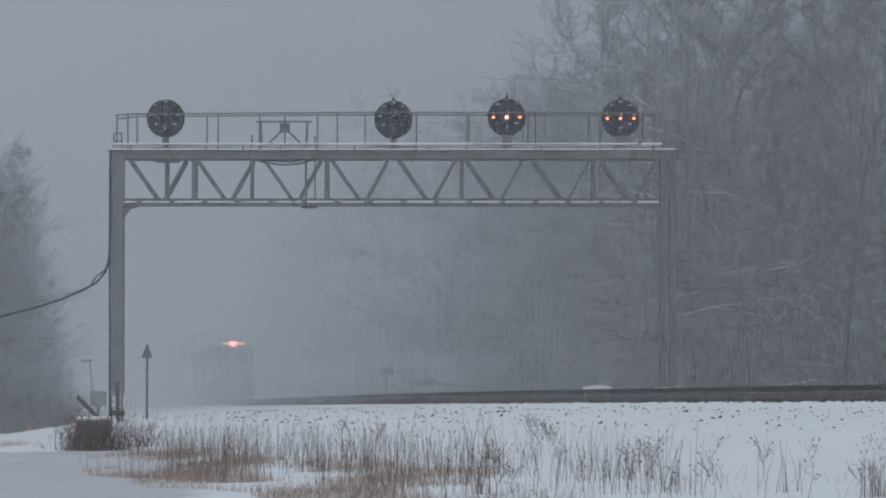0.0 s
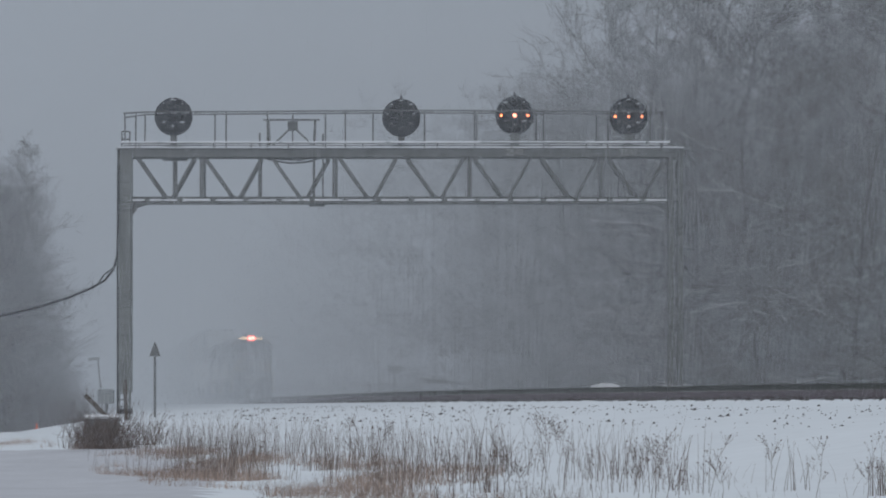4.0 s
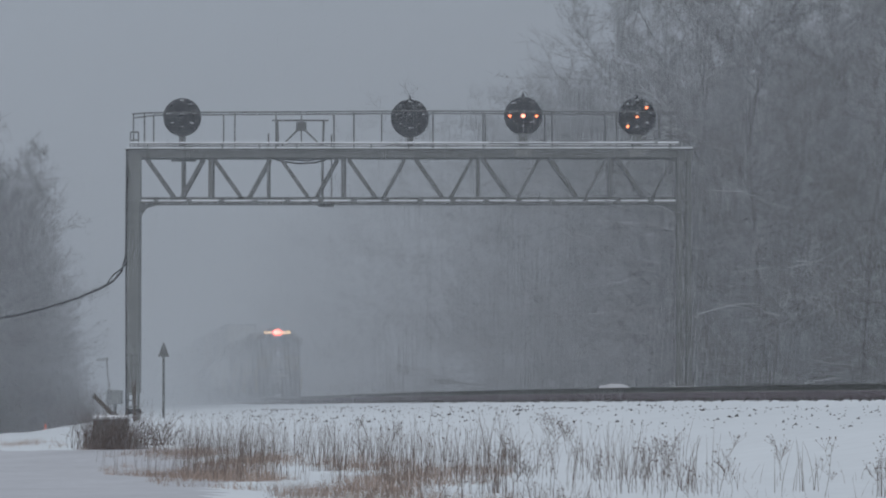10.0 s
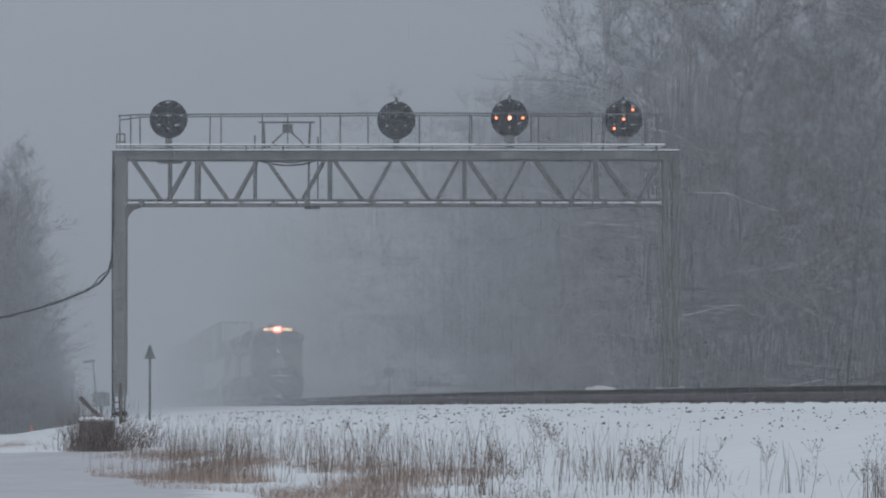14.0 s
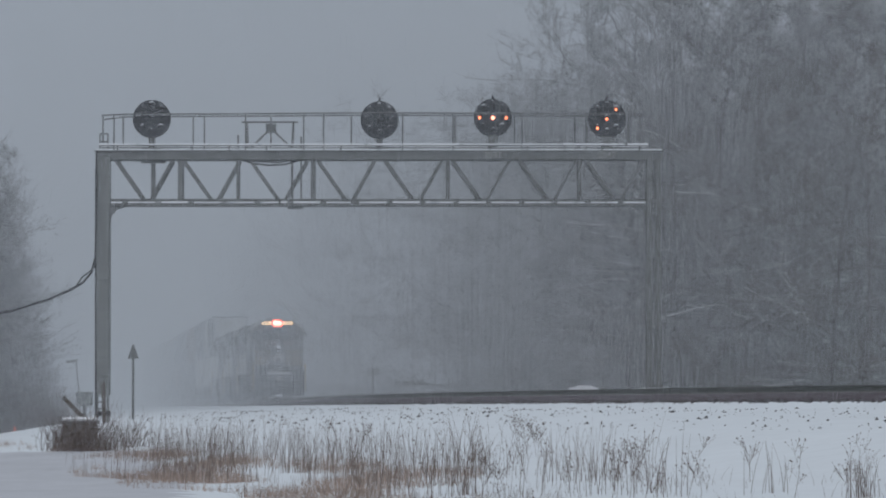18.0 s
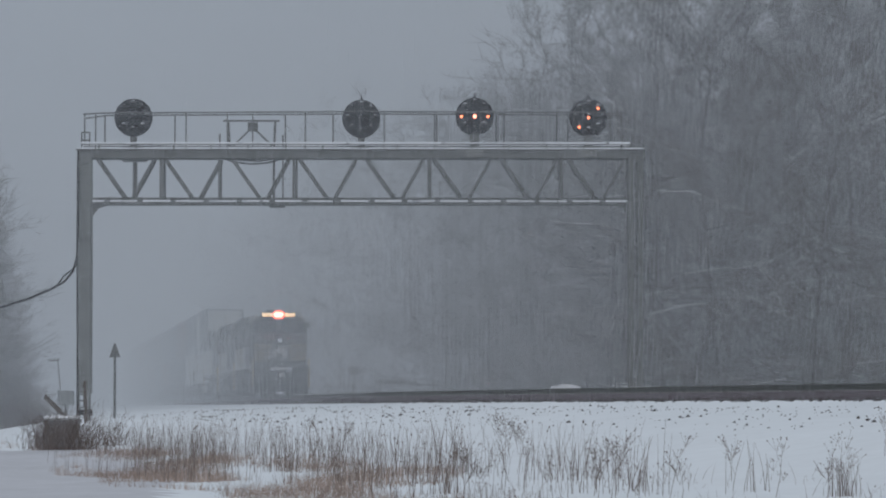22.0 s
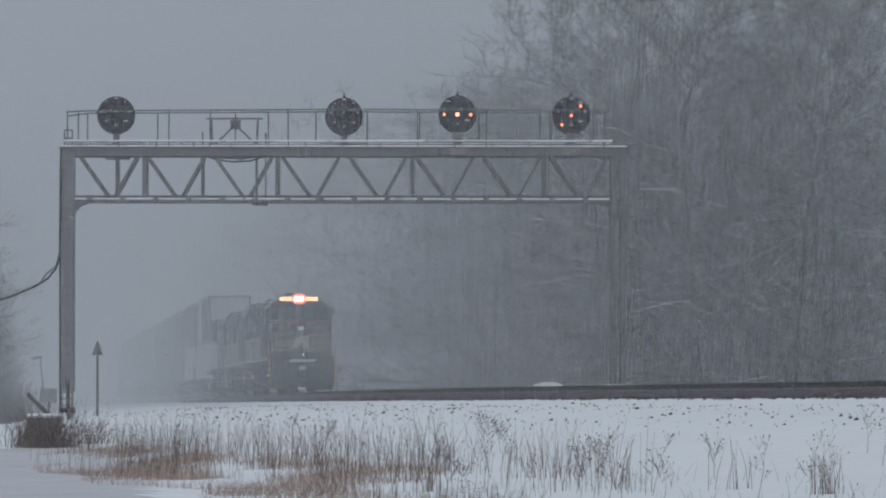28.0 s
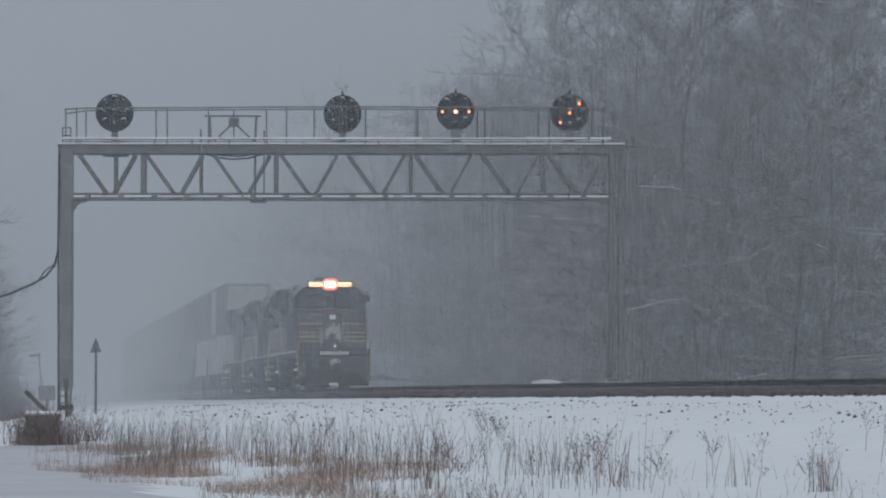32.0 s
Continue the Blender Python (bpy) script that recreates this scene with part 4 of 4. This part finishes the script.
def locomotive(label, lead):
    """A wide-nosed six-axle diesel, its front towards -y, its base on the rail heads."""
    e = thing("locomotive", (0, 0, 0), label, "locomotive", "locomotives")
    wheels = bogie(e, -6.9, (-8.9, -6.9, -4.9)) + bogie(e, 6.9, (4.9, 6.9, 8.9))
    part("underframe", box(bmesh.new(), (0, 0.2, 1.5), (3.05, 21.0, 0.36), 0.03), M_GRIME, e)
    bm = prism(bmesh.new(), [(-1.35, 0.5), (1.35, 0.5), (1.5, 0.8), (1.5, 1.32), (-1.5, 1.32), (-1.5, 0.8)], -3.3, 3.3)
    part("fuel_tank", bm, M_GRIME, e)
    part("long_hood", prism(bmesh.new(), [(-0.98, 1.68), (0.98, 1.68), (0.98, 4.05), (0.75, 4.35), (-0.75, 4.35), (-0.98, 4.05)], -5.4, 10.4), M_PAINT, e)
    part("inverter_housing", prism(bmesh.new(), [(-1.5, 1.68), (-0.98, 1.68), (-0.98, 4.2), (-1.3, 4.2), (-1.5, 4.0)], -5.5, -2.4), M_PAINT, e)
    part("intake_housing", prism(bmesh.new(), [(-1.35, 3.2), (1.35, 3.2), (1.35, 4.2), (1.15, 4.5), (-1.15, 4.5), (-1.35, 4.2)], -5.45, -1.2), M_PAINT, e)
    part("radiator_housing", prism(bmesh.new(), [(-1.0, 3.1), (-1.5, 3.65), (-1.5, 4.35), (-1.3, 4.55), (1.3, 4.55), (1.5, 4.35), (1.5, 3.65), (1.0, 3.1)], 5.2, 10.3), M_PAINT, e)
    part("exhaust_stack", box(bmesh.new(), (0, 0.8, 4.45), (0.7, 1.0, 0.3), 0.05), M_GRIME, e)
    for k in range(9):
        part("hood_door", box(bmesh.new(), (-0.995, -0.4 + k * 0.62, 2.75), (0.035, 0.54, 1.7), 0.012), M_PAINT, e)
    for k in range(8):
        part("radiator_grille", box(bmesh.new(), (-1.505, 5.6 + k * 0.58, 4.0), (0.03, 0.5, 0.5), 0.01), M_GRIME, e)
    cab = bmesh.new()
    prism(cab, [(-1.53, 1.68), (1.53, 1.68), (1.53, 3.95), (1.35, 4.28), (0.9, 4.55), (-0.9, 4.55), (-1.35, 4.28), (-1.53, 3.95)], -8.5, -5.4)
    cab = part("cab", cab, M_PAINT, e)
    part("cab_roof_edge", prism(bmesh.new(), [(-1.56, 3.98), (-1.38, 4.32), (-0.92, 4.6), (0.92, 4.6), (1.38, 4.32), (1.56, 3.98), (1.5, 3.96), (1.3, 4.2), (0.88, 4.43), (-0.88, 4.43), (-1.3, 4.2), (-1.5, 3.96)], -8.62, -8.4), M_CAREND, cab, "snow-dusted pale roof edge")
    for s in (-1, 1):
        part("windscreen", prism(bmesh.new(), [(s * 0.16, 3.52), (s * 1.32, 3.42), (s * 1.32, 3.98), (s * 0.16, 4.12)], -8.53, -8.49), M_GLASS, cab)
        part("windscreen_frame", bar(bmesh.new(), (s * 0.14, -8.52, 3.4), (s * 0.14, -8.52, 4.15), 0.06), M_PAINT, cab)
        for y in (-7.7, -6.5):
            part("side_window", box(bmesh.new(), (s * 1.53, y, 3.65), (0.03, 0.9, 0.75), 0.01), M_GLASS, cab)
        part("mirror", box(bmesh.new(), (s * 1.64, -8.2, 3.85), (0.16, 0.05, 0.3)), M_PAINT, cab)
        part("sunshade", box(bmesh.new(), (s * 1.6, -7.1, 4.1), (0.14, 2.2, 0.04)), M_PAINT, cab)
    nose = bmesh.new()
    nose = part("nose", nose_shape(nose), M_PAINT, e)
    part("nose_door", box(bmesh.new(), (0.0, -10.13, 2.5), (0.62, 0.04, 1.5), 0.015), M_PAINT, nose)
    part("emblem", prism(bmesh.new(), [(-0.42, 2.08), (-0.2, 2.1), (-0.12, 2.35), (0.12, 2.3), (0.15, 2.08), (0.38, 2.12), (0.3, 2.45), (0.34, 2.7), (0.12, 2.62), (0.08, 2.8), (-0.12, 2.62), (-0.34, 2.5)], -10.165, -10.15), M_CAREND, nose, "pale emblem")
    part("snow_on_emblem", prism(bmesh.new(), [(-0.62, 2.0), (-0.3, 1.94), (0.4, 1.96), (0.6, 2.06), (0.44, 2.3), (0.5, 2.6), (0.2, 2.74), (0.0, 2.95), (-0.3, 2.66), (-0.56, 2.4)], -10.15, -10.142), M_SNOWFILM, nose, "thin film of blown snow")
    part("snow_patch", box(bmesh.new(), (0, -10.14, 3.02), (0.3, 0.06, 0.22), 0.04), M_SNOWCAP, nose)
    for s in (-1, 1):
        for k, (z, mat) in enumerate(((2.74, M_TAN), (2.56, M_TAN), (2.38, M_TAN), (2.2, M_TAN), (2.02, M_TAN))):
            part("stripe", box(bmesh.new(), (s * 0.92, -10.115, z), (0.96, 0.03, 0.075)), mat, nose)
        part("grab_iron", tube([(s * 0.72, -10.2, 1.9), (s * 0.72, -10.2, 2.75)], 0.025, 5), M_PAINT, nose)
    head = part("headlight", disc(bmesh.new(), (-0.11, -8.64, 4.43), 0.14, 0.06, 18), M_HEAD if lead else M_GLASS, cab)
    disc_bm = disc(bmesh.new(), (0.11, -8.64, 4.43), 0.14, 0.06, 18)
    part("headlight", disc_bm, M_HEAD if lead else M_GLASS, cab)
    # glowing rings added behind the lamps to imitate their red halo
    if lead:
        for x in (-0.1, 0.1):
            part("reflector_ring", disc(bmesh.new(), (x, -8.62, 4.43), 0.25, 0.04, 20), M_HALO, cab, "glowing ring added as headlight halo")
    part("headlight_housing", box(bmesh.new(), (0, -8.5, 4.43), (2.0, 0.22, 0.34), 0.03), M_PAINT, cab)
    for s in (-1, 1):
        nb = part("number_board", box(bmesh.new(), (s * 0.6, -8.625, 4.43), (0.58, 0.03, 0.17), 0.01), M_BOARD if lead else M_WHITE, cab, "glowing number board" if lead else "")
        for k in range(4):
            part("numeral_bar", box(bmesh.new(), (s * 0.6 - 0.2 + 0.135 * k, -8.645, 4.43), (0.035, 0.012, 0.1)), M_BLACK, cab)
    plat = part("front_platform", box(bmesh.new(), (0, -10.6, 1.55), (3.0, 1.0, 0.26), 0.03), M_GRIME, e)
    part("anticlimber", box(bmesh.new(), (0, -11.15, 1.5), (1.2, 0.16, 0.14), 0.03), M_WHITE, e, "snowy anticlimber")
    part("pilot", prism(bmesh.new(), [(-1.48, 0.55), (-1.3, 0.22), (1.3, 0.22), (1.48, 0.55), (1.48, 1.45), (-1.48, 1.45)], -11.05, -10.85), M_PAINT, e)
    plow = bmesh.new()
    for s in (-1, 1):
        vs = [plow.verts.new(p) for p in ((0, -11.5, 0.14), (s * 1.45, -11.0, 0.14), (s * 1.45, -10.9, 0.75), (0, -11.2, 0.75))]
        plow.faces.new(vs if s > 0 else vs[::-1])
    bmesh.ops.solidify(plow, geom=plow.faces, thickness=0.03)
    part("snow_plough", plow, M_PAINT, e)
    part("packed_snow", box(bmesh.new(), (-0.05, -11.52, 0.2), (0.4, 0.1, 0.12), 0.04), M_SNOWCAP, e)
    part("coupler", box(bmesh.new(), (0, -11.45, 0.92), (0.34, 0.7, 0.34), 0.06), M_GRIME, e)
    part("snow_on_coupler", box(bmesh.new(), (0, -11.5, 1.12), (0.36, 0.5, 0.3), 0.1), M_CAREND, e)
    # small white dot low on the front, made to glow on the leader
    part("marker_lamp", disc(bmesh.new(), (0.03, -11.25, 1.78), 0.035, 0.05, 10), M_DOT if lead else M_GLASS, e)
    for s in (-1, 1):
        lamp = part("ditch_light", disc(bmesh.new(), (s * 0.85, -11.1, 1.82), 0.1, 0.14, 14), M_LENS, e)
        for k in range(4):
            part("step", box(bmesh.new(), (s * 1.42, -10.75, 0.42 + 0.3 * k), (0.3, 0.5, 0.04)), M_GRIME, e)
            part("step", box(bmesh.new(), (s * 1.42, 10.6, 0.42 + 0.3 * k), (0.3, 0.5, 0.04)), M_GRIME, e)
            part("snow_on_step", box(bmesh.new(), (s * 1.43, -10.75, 0.47 + 0.3 * k), (0.3, 0.5, 0.09), 0.03), M_CAREND, e)
            part("snow_on_step", box(bmesh.new(), (s * 1.43, 10.6, 0.47 + 0.3 * k), (0.3, 0.5, 0.09), 0.03), M_CAREND, e)
        for y in (-9.2, -7.1, -4.6, 4.7, 7.0, 9.1):
            part("snow_on_bogie", box(bmesh.new(), (s * 1.16, y, 0.84), (0.2, 0.9, 0.16), 0.05), M_SNOWCAP, e)
        part("snow_on_walkway", box(bmesh.new(), (s * 1.3, 1.0, 1.7), (0.3, 17.0, 0.05), 0.02), M_CAREND, e)
        part("grab_rail", tube([(s * 1.5, -11.05, 0.5), (s * 1.5, -11.05, 2.0)], 0.03, 5), M_YELLOW, e, "yellow grab rail")
        part("grab_rail", tube([(s * 1.5, 10.95, 0.5), (s * 1.5, 10.95, 2.0)], 0.03, 5), M_YELLOW, e, "yellow grab rail")
        rail = part("hand_rail", tube([(s * 1.48, -5.2, 2.7), (s * 1.48, 10.6, 2.7)], 0.025, 5), M_WHITE, e)
        for k in range(11):
            y = -5.2 + 1.58 * k
            part("stanchion", tube([(s * 1.48, y, 1.68), (s * 1.48, y, 2.7)], 0.022, 4), M_WHITE, rail)
        part("front_rail", tube([(s * 1.45, -11.0, 2.55), (s * 0.4, -11.0, 2.55), (s * 0.4, -11.0, 1.7)], 0.025, 5), M_GRIME, e)
        part("sill_stripe", box(bmesh.new(), (s * 1.535, 0.2, 1.6), (0.01, 20.6, 0.07)), M_WHITE, e)
    part("air_horn", box(bmesh.new(), (-0.3, -6.6, 4.66), (0.5, 0.3, 0.18), 0.04), M_GRIME, e)
    WHEELS.append((e, wheels, 0.52))
    return e


def nose_shape(bm):
    """The wide nose: upright front, sloped top and chamfered corners."""
    rows = []
    for y, z, w in ((-8.4, 1.68, 1.5), (-8.4, 3.42, 1.5), (-9.2, 3.32, 1.5), (-9.85, 3.12, 1.46), (-10.1, 2.85, 1.44), (-10.1, 1.68, 1.44)):
        c = 0.14 if z > 1.7 and y < -9 else 0.0
        rows.append([bm.verts.new(p) for p in ((-w, y + c, z), (-w + 0.16, y, z), (w - 0.16, y, z), (w, y + c, z))])
    for a, b in zip(rows, rows[1:]):
        for j in range(3):
            bm.faces.new((a[j], a[j + 1], b[j + 1], b[j]))
    for j in (0, 3):
        bm.faces.new([r[j] for r in rows])
    return bm


def well_car():
    """A low container car: two deep side sills, end decks and bogies."""
    c = thing("container_car", (0, 0, 0), "low steel container well car, dark with grime and snow", "rail car", "cars of the train")
    wheels = bogie(c, -9.0, (-9.85, -8.15), 0.42) + bogie(c, 9.0, (8.15, 9.85), 0.42)
    for s in (-1, 1):
        sill = part("side_sill", box(bmesh.new(), (s * 1.45, 0, 0.72), (0.14, 17.4, 0.75), 0.02), M_GRIME, c)
        for k in range(11):
            part("sill_rib", box(bmesh.new(), (s * 1.53, -8.0 + 1.6 * k, 0.72), (0.05, 0.12, 0.7)), M_GRIME, sill)
    part("well_floor", box(bmesh.new(), (0, 0, 0.32), (2.8, 16.4, 0.08)), M_GRIME, c)
    for e in (-1, 1):
        deck = part("end_deck", box(bmesh.new(), (0, e * 9.4, 1.0), (2.9, 2.2, 0.25), 0.03), M_GRIME, c)
        part("end_ladder", tube([(-1.42, e * 10.3, 0.5), (-1.42, e * 10.3, 2.0)], 0.03, 5), M_GRIME, deck)
        part("coupler", box(bmesh.new(), (0, e * 10.6, 0.9), (0.3, 0.7, 0.3), 0.05), M_GRIME, c)
        part("snow_on_deck", box(bmesh.new(), (0, e * 9.5, 1.16), (2.6, 1.8, 0.08), 0.03), M_SNOWCAP, deck)
    WHEELS.append((c, wheels, 0.42))
    return c


def container(label, mat, ends=None, tail=None):
    """A fifty-three-foot box with ribbed sides, corner posts, doors and a roof."""
    c = thing("shipping_container", (0, 0, 0), label, "shipping container", "containers on the train")
    part("roof", box(bmesh.new(), (0, 0, 2.86), (2.5, 16.0, 0.06), 0.02), mat, c)
    part("floor", box(bmesh.new(), (0, 0, 0.1), (2.5, 16.0, 0.18)), M_GRIME, c)
    for s in (-1, 1):
        part("top_rail", box(bmesh.new(), (s * 1.27, 0, 2.82), (0.08, 16.15, 0.14), 0.01), mat, c)
        part("bottom_rail", box(bmesh.new(), (s * 1.27, 0, 0.1), (0.08, 16.15, 0.2), 0.01), mat, c)
        for k in range(13):
            side = tail if tail and k > 7 else mat
            panel = part("side_panel", box(bmesh.new(), (s * 1.25, -7.26 + 1.21 * k, 1.47), (0.05, 1.1, 2.56), 0.012), side, c)
            part("panel_rib", box(bmesh.new(), (s * 1.285, -6.66 + 1.21 * k, 1.47), (0.05, 0.1, 2.54)), side, panel)
        for e in (-1, 1):
            part("corner_post", box(bmesh.new(), (s * 1.22, e * 8.02, 1.45), (0.16, 0.14, 2.9), 0.01), mat, c)
            door = part("end_door", box(bmesh.new(), (s * 0.58, e * 8.0, 1.45), (1.13, 0.06, 2.7), 0.012), ends or mat, c)
            for x in (0.25, 0.85):
                part("lock_rod", tube([(s * x, e * 8.06, 0.15), (s * x, e * 8.06, 2.75)], 0.025, 5), M_WHITE, door)
    for e in (-1, 1):
        part("header", box(bmesh.new(), (0, e * 8.02, 2.82), (2.3, 0.14, 0.14), 0.01), mat, c)
    return c


M_CONT = [material("container_paint_" + n, c, 0.6, vary=0.3, scale=0.6, fine=6, per_piece=0.15) for n, c in (
    ("pale", (0.42, 0.43, 0.42)), ("slate", (0.10, 0.115, 0.13)), ("brown", (0.12, 0.085, 0.075)), ("grey", (0.2, 0.21, 0.21)))]
WORD = ("pale grey", "dark slate-blue", "dull brown", "mid-grey")
TRAIN = [(locomotive("black wide-nosed diesel locomotive with lit headlight and number boards", True), 22.6),
         (locomotive("black six-axle diesel locomotive coupled behind the leader", False), 22.6)]
trailing = copy_thing(TRAIN[1][0], Matrix())
TRAIN.append((trailing, 22.2))
WHEELS.append((trailing, [o for o in trailing.children if o.name.startswith("wheelset")], 0.52))
LOADS = {}
first_car = well_car()
first_box = [container(w + " ribbed shipping container riding in a well car", m) for w, m in zip(WORD, M_CONT)]
first_box.append(container("dark container with pale end doors and pale rear panels", M_CONT[1], M_CONT[0], M_CONT[0]))
used = set()
for k, (low, high) in enumerate(((0, 4), (0, 1), (1, 2), (1, 1), (2, 1), (1, 3), (2, 1), (1, 1), (3, 2), (1, 1), (2, 1))):
    if k == 0:
        car = first_car
    else:
        car = copy_thing(first_car, Matrix())
        WHEELS.append((car, [o for o in car.children if o.name.startswith("wheelset")], 0.42))
    TRAIN.append((car, 21.6))
    LOADS[car.name] = []
    for kind, z in ((low, 0.38), (high, 3.3)):
        if kind is None:
            continue
        o = first_box[kind] if kind not in used else copy_thing(first_box[kind], Matrix())
        used.add(kind)
        LOADS[car.name].append((o, z))

# ---- snow haze: thin pale strips fanned out from the camera, thicker with distance ----
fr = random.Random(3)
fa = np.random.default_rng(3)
SLOT = 1 / 32832  # the angle at the camera that one column of strips spans
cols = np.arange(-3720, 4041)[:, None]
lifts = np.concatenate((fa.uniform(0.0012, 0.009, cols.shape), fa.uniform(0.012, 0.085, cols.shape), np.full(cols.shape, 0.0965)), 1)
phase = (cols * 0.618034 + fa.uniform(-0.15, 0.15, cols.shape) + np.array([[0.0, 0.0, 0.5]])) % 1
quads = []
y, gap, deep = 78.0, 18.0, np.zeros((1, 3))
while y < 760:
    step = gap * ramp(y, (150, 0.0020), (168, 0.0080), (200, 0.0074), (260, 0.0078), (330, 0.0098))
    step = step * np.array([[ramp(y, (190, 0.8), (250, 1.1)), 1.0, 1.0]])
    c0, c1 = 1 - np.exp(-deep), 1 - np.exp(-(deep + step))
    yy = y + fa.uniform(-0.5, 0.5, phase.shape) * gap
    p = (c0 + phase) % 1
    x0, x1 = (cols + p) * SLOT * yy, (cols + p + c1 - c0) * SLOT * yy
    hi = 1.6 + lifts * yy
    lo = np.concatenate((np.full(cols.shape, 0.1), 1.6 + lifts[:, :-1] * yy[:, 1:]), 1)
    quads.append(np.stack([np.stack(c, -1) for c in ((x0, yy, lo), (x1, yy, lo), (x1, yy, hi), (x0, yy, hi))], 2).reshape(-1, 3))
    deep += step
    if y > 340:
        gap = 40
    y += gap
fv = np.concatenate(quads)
# strips stand in for haze, laid out to fit the camera's view
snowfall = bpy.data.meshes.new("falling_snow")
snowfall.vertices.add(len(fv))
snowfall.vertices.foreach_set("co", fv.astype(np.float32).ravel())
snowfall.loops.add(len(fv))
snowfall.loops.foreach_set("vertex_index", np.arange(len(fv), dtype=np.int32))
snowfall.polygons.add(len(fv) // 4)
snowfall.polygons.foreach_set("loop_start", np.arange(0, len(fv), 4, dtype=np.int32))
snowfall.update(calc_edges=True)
snowfall.materials.append(M_HAZE)
tagged(new("falling_snow", snowfall), "thin pale strips standing in for the snow haze that greys out the distance", "snowfall", kind="stuff")
# single flakes nearer the camera, which drift down
kv, kf = [], []
for i in range(6000):
    y = 30 + 120 * fr.random() ** 0.6
    x = y * fr.uniform(-0.12, 0.13)
    z = fr.uniform(0, 58)
    r = fr.uniform(0.003, 0.007)
    a = len(kv)
    kv += [(x - r, y, z), (x + r, y, z), (x, y - r, z), (x, y + r, z), (x, y, z + r), (x, y, z - r)]
    kf += [tuple(a + k for k in q) for q in ((0, 2, 4), (2, 1, 4), (1, 3, 4), (3, 0, 4), (2, 0, 5), (1, 2, 5), (3, 1, 5), (0, 3, 5))]
FLAKES = tagged(part("snowflakes", (kv, kf), M_SNOWCAP), "single white snowflakes drifting down", "snowfall", kind="stuff")


# ---- what moves ----
ARC_Y = [40 + 0.5 * i for i in range(1900)]
ARC_S = [0.0]
for a, b in zip(ARC_Y, ARC_Y[1:]):
    ARC_S.append(ARC_S[-1] + math.hypot(b - a, track_x(b) - track_x(a)))


def motions():
    def lead_y(t):
        return 359.7 - 4.5885 * t - 0.018364 * t * t + 0.0000597 * t ** 3

    times = [0.5 * i for i in range(65)]
    start = None
    behind = 11.3 - 2.6
    for (ob, length), (_, wheels, r) in zip(TRAIN, WHEELS):
        def place(t):
            s = float(np.interp(lead_y(t), ARC_Y, ARC_S)) + behind
            y = float(np.interp(s, ARC_S, ARC_Y))
            return s, pose(track_x(y), y, RAIL_TOP, 0, 0, math.degrees(math.atan(track_slope(y))))
        walk(ob, [(t, place(t)[1]) for t in times])
        for load, z in LOADS.get(ob.name, ()):
            walk(load, [(t, place(t)[1] @ pose(0, 0, z)) for t in times])
        s0 = place(0)[0]
        fine = [0.12 * i for i in range(267)] + [32.0]
        for w in wheels:
            base = w.location.copy()
            walk(w, [(t, pose(*base, math.degrees((s0 - place(t)[0]) / r))) for t in fine])
        behind += length
    walk(FLAKES, [(0, pose(0, 0, 0)), (16, pose(0.8, 0, -20)), (32, pose(0.4, 0, -40))])
    arm = [o for o in HEAD4.children if o.name.startswith("lit_lamp")][0]
    walk(arm, [(0, pose(0, 0, 0)), (8.5, pose(0, 0, 0)), (8.9, pose(0, 0, 0, 0, -45, 0)), (32, pose(0, 0, 0, 0, -45, 0))])


motions()
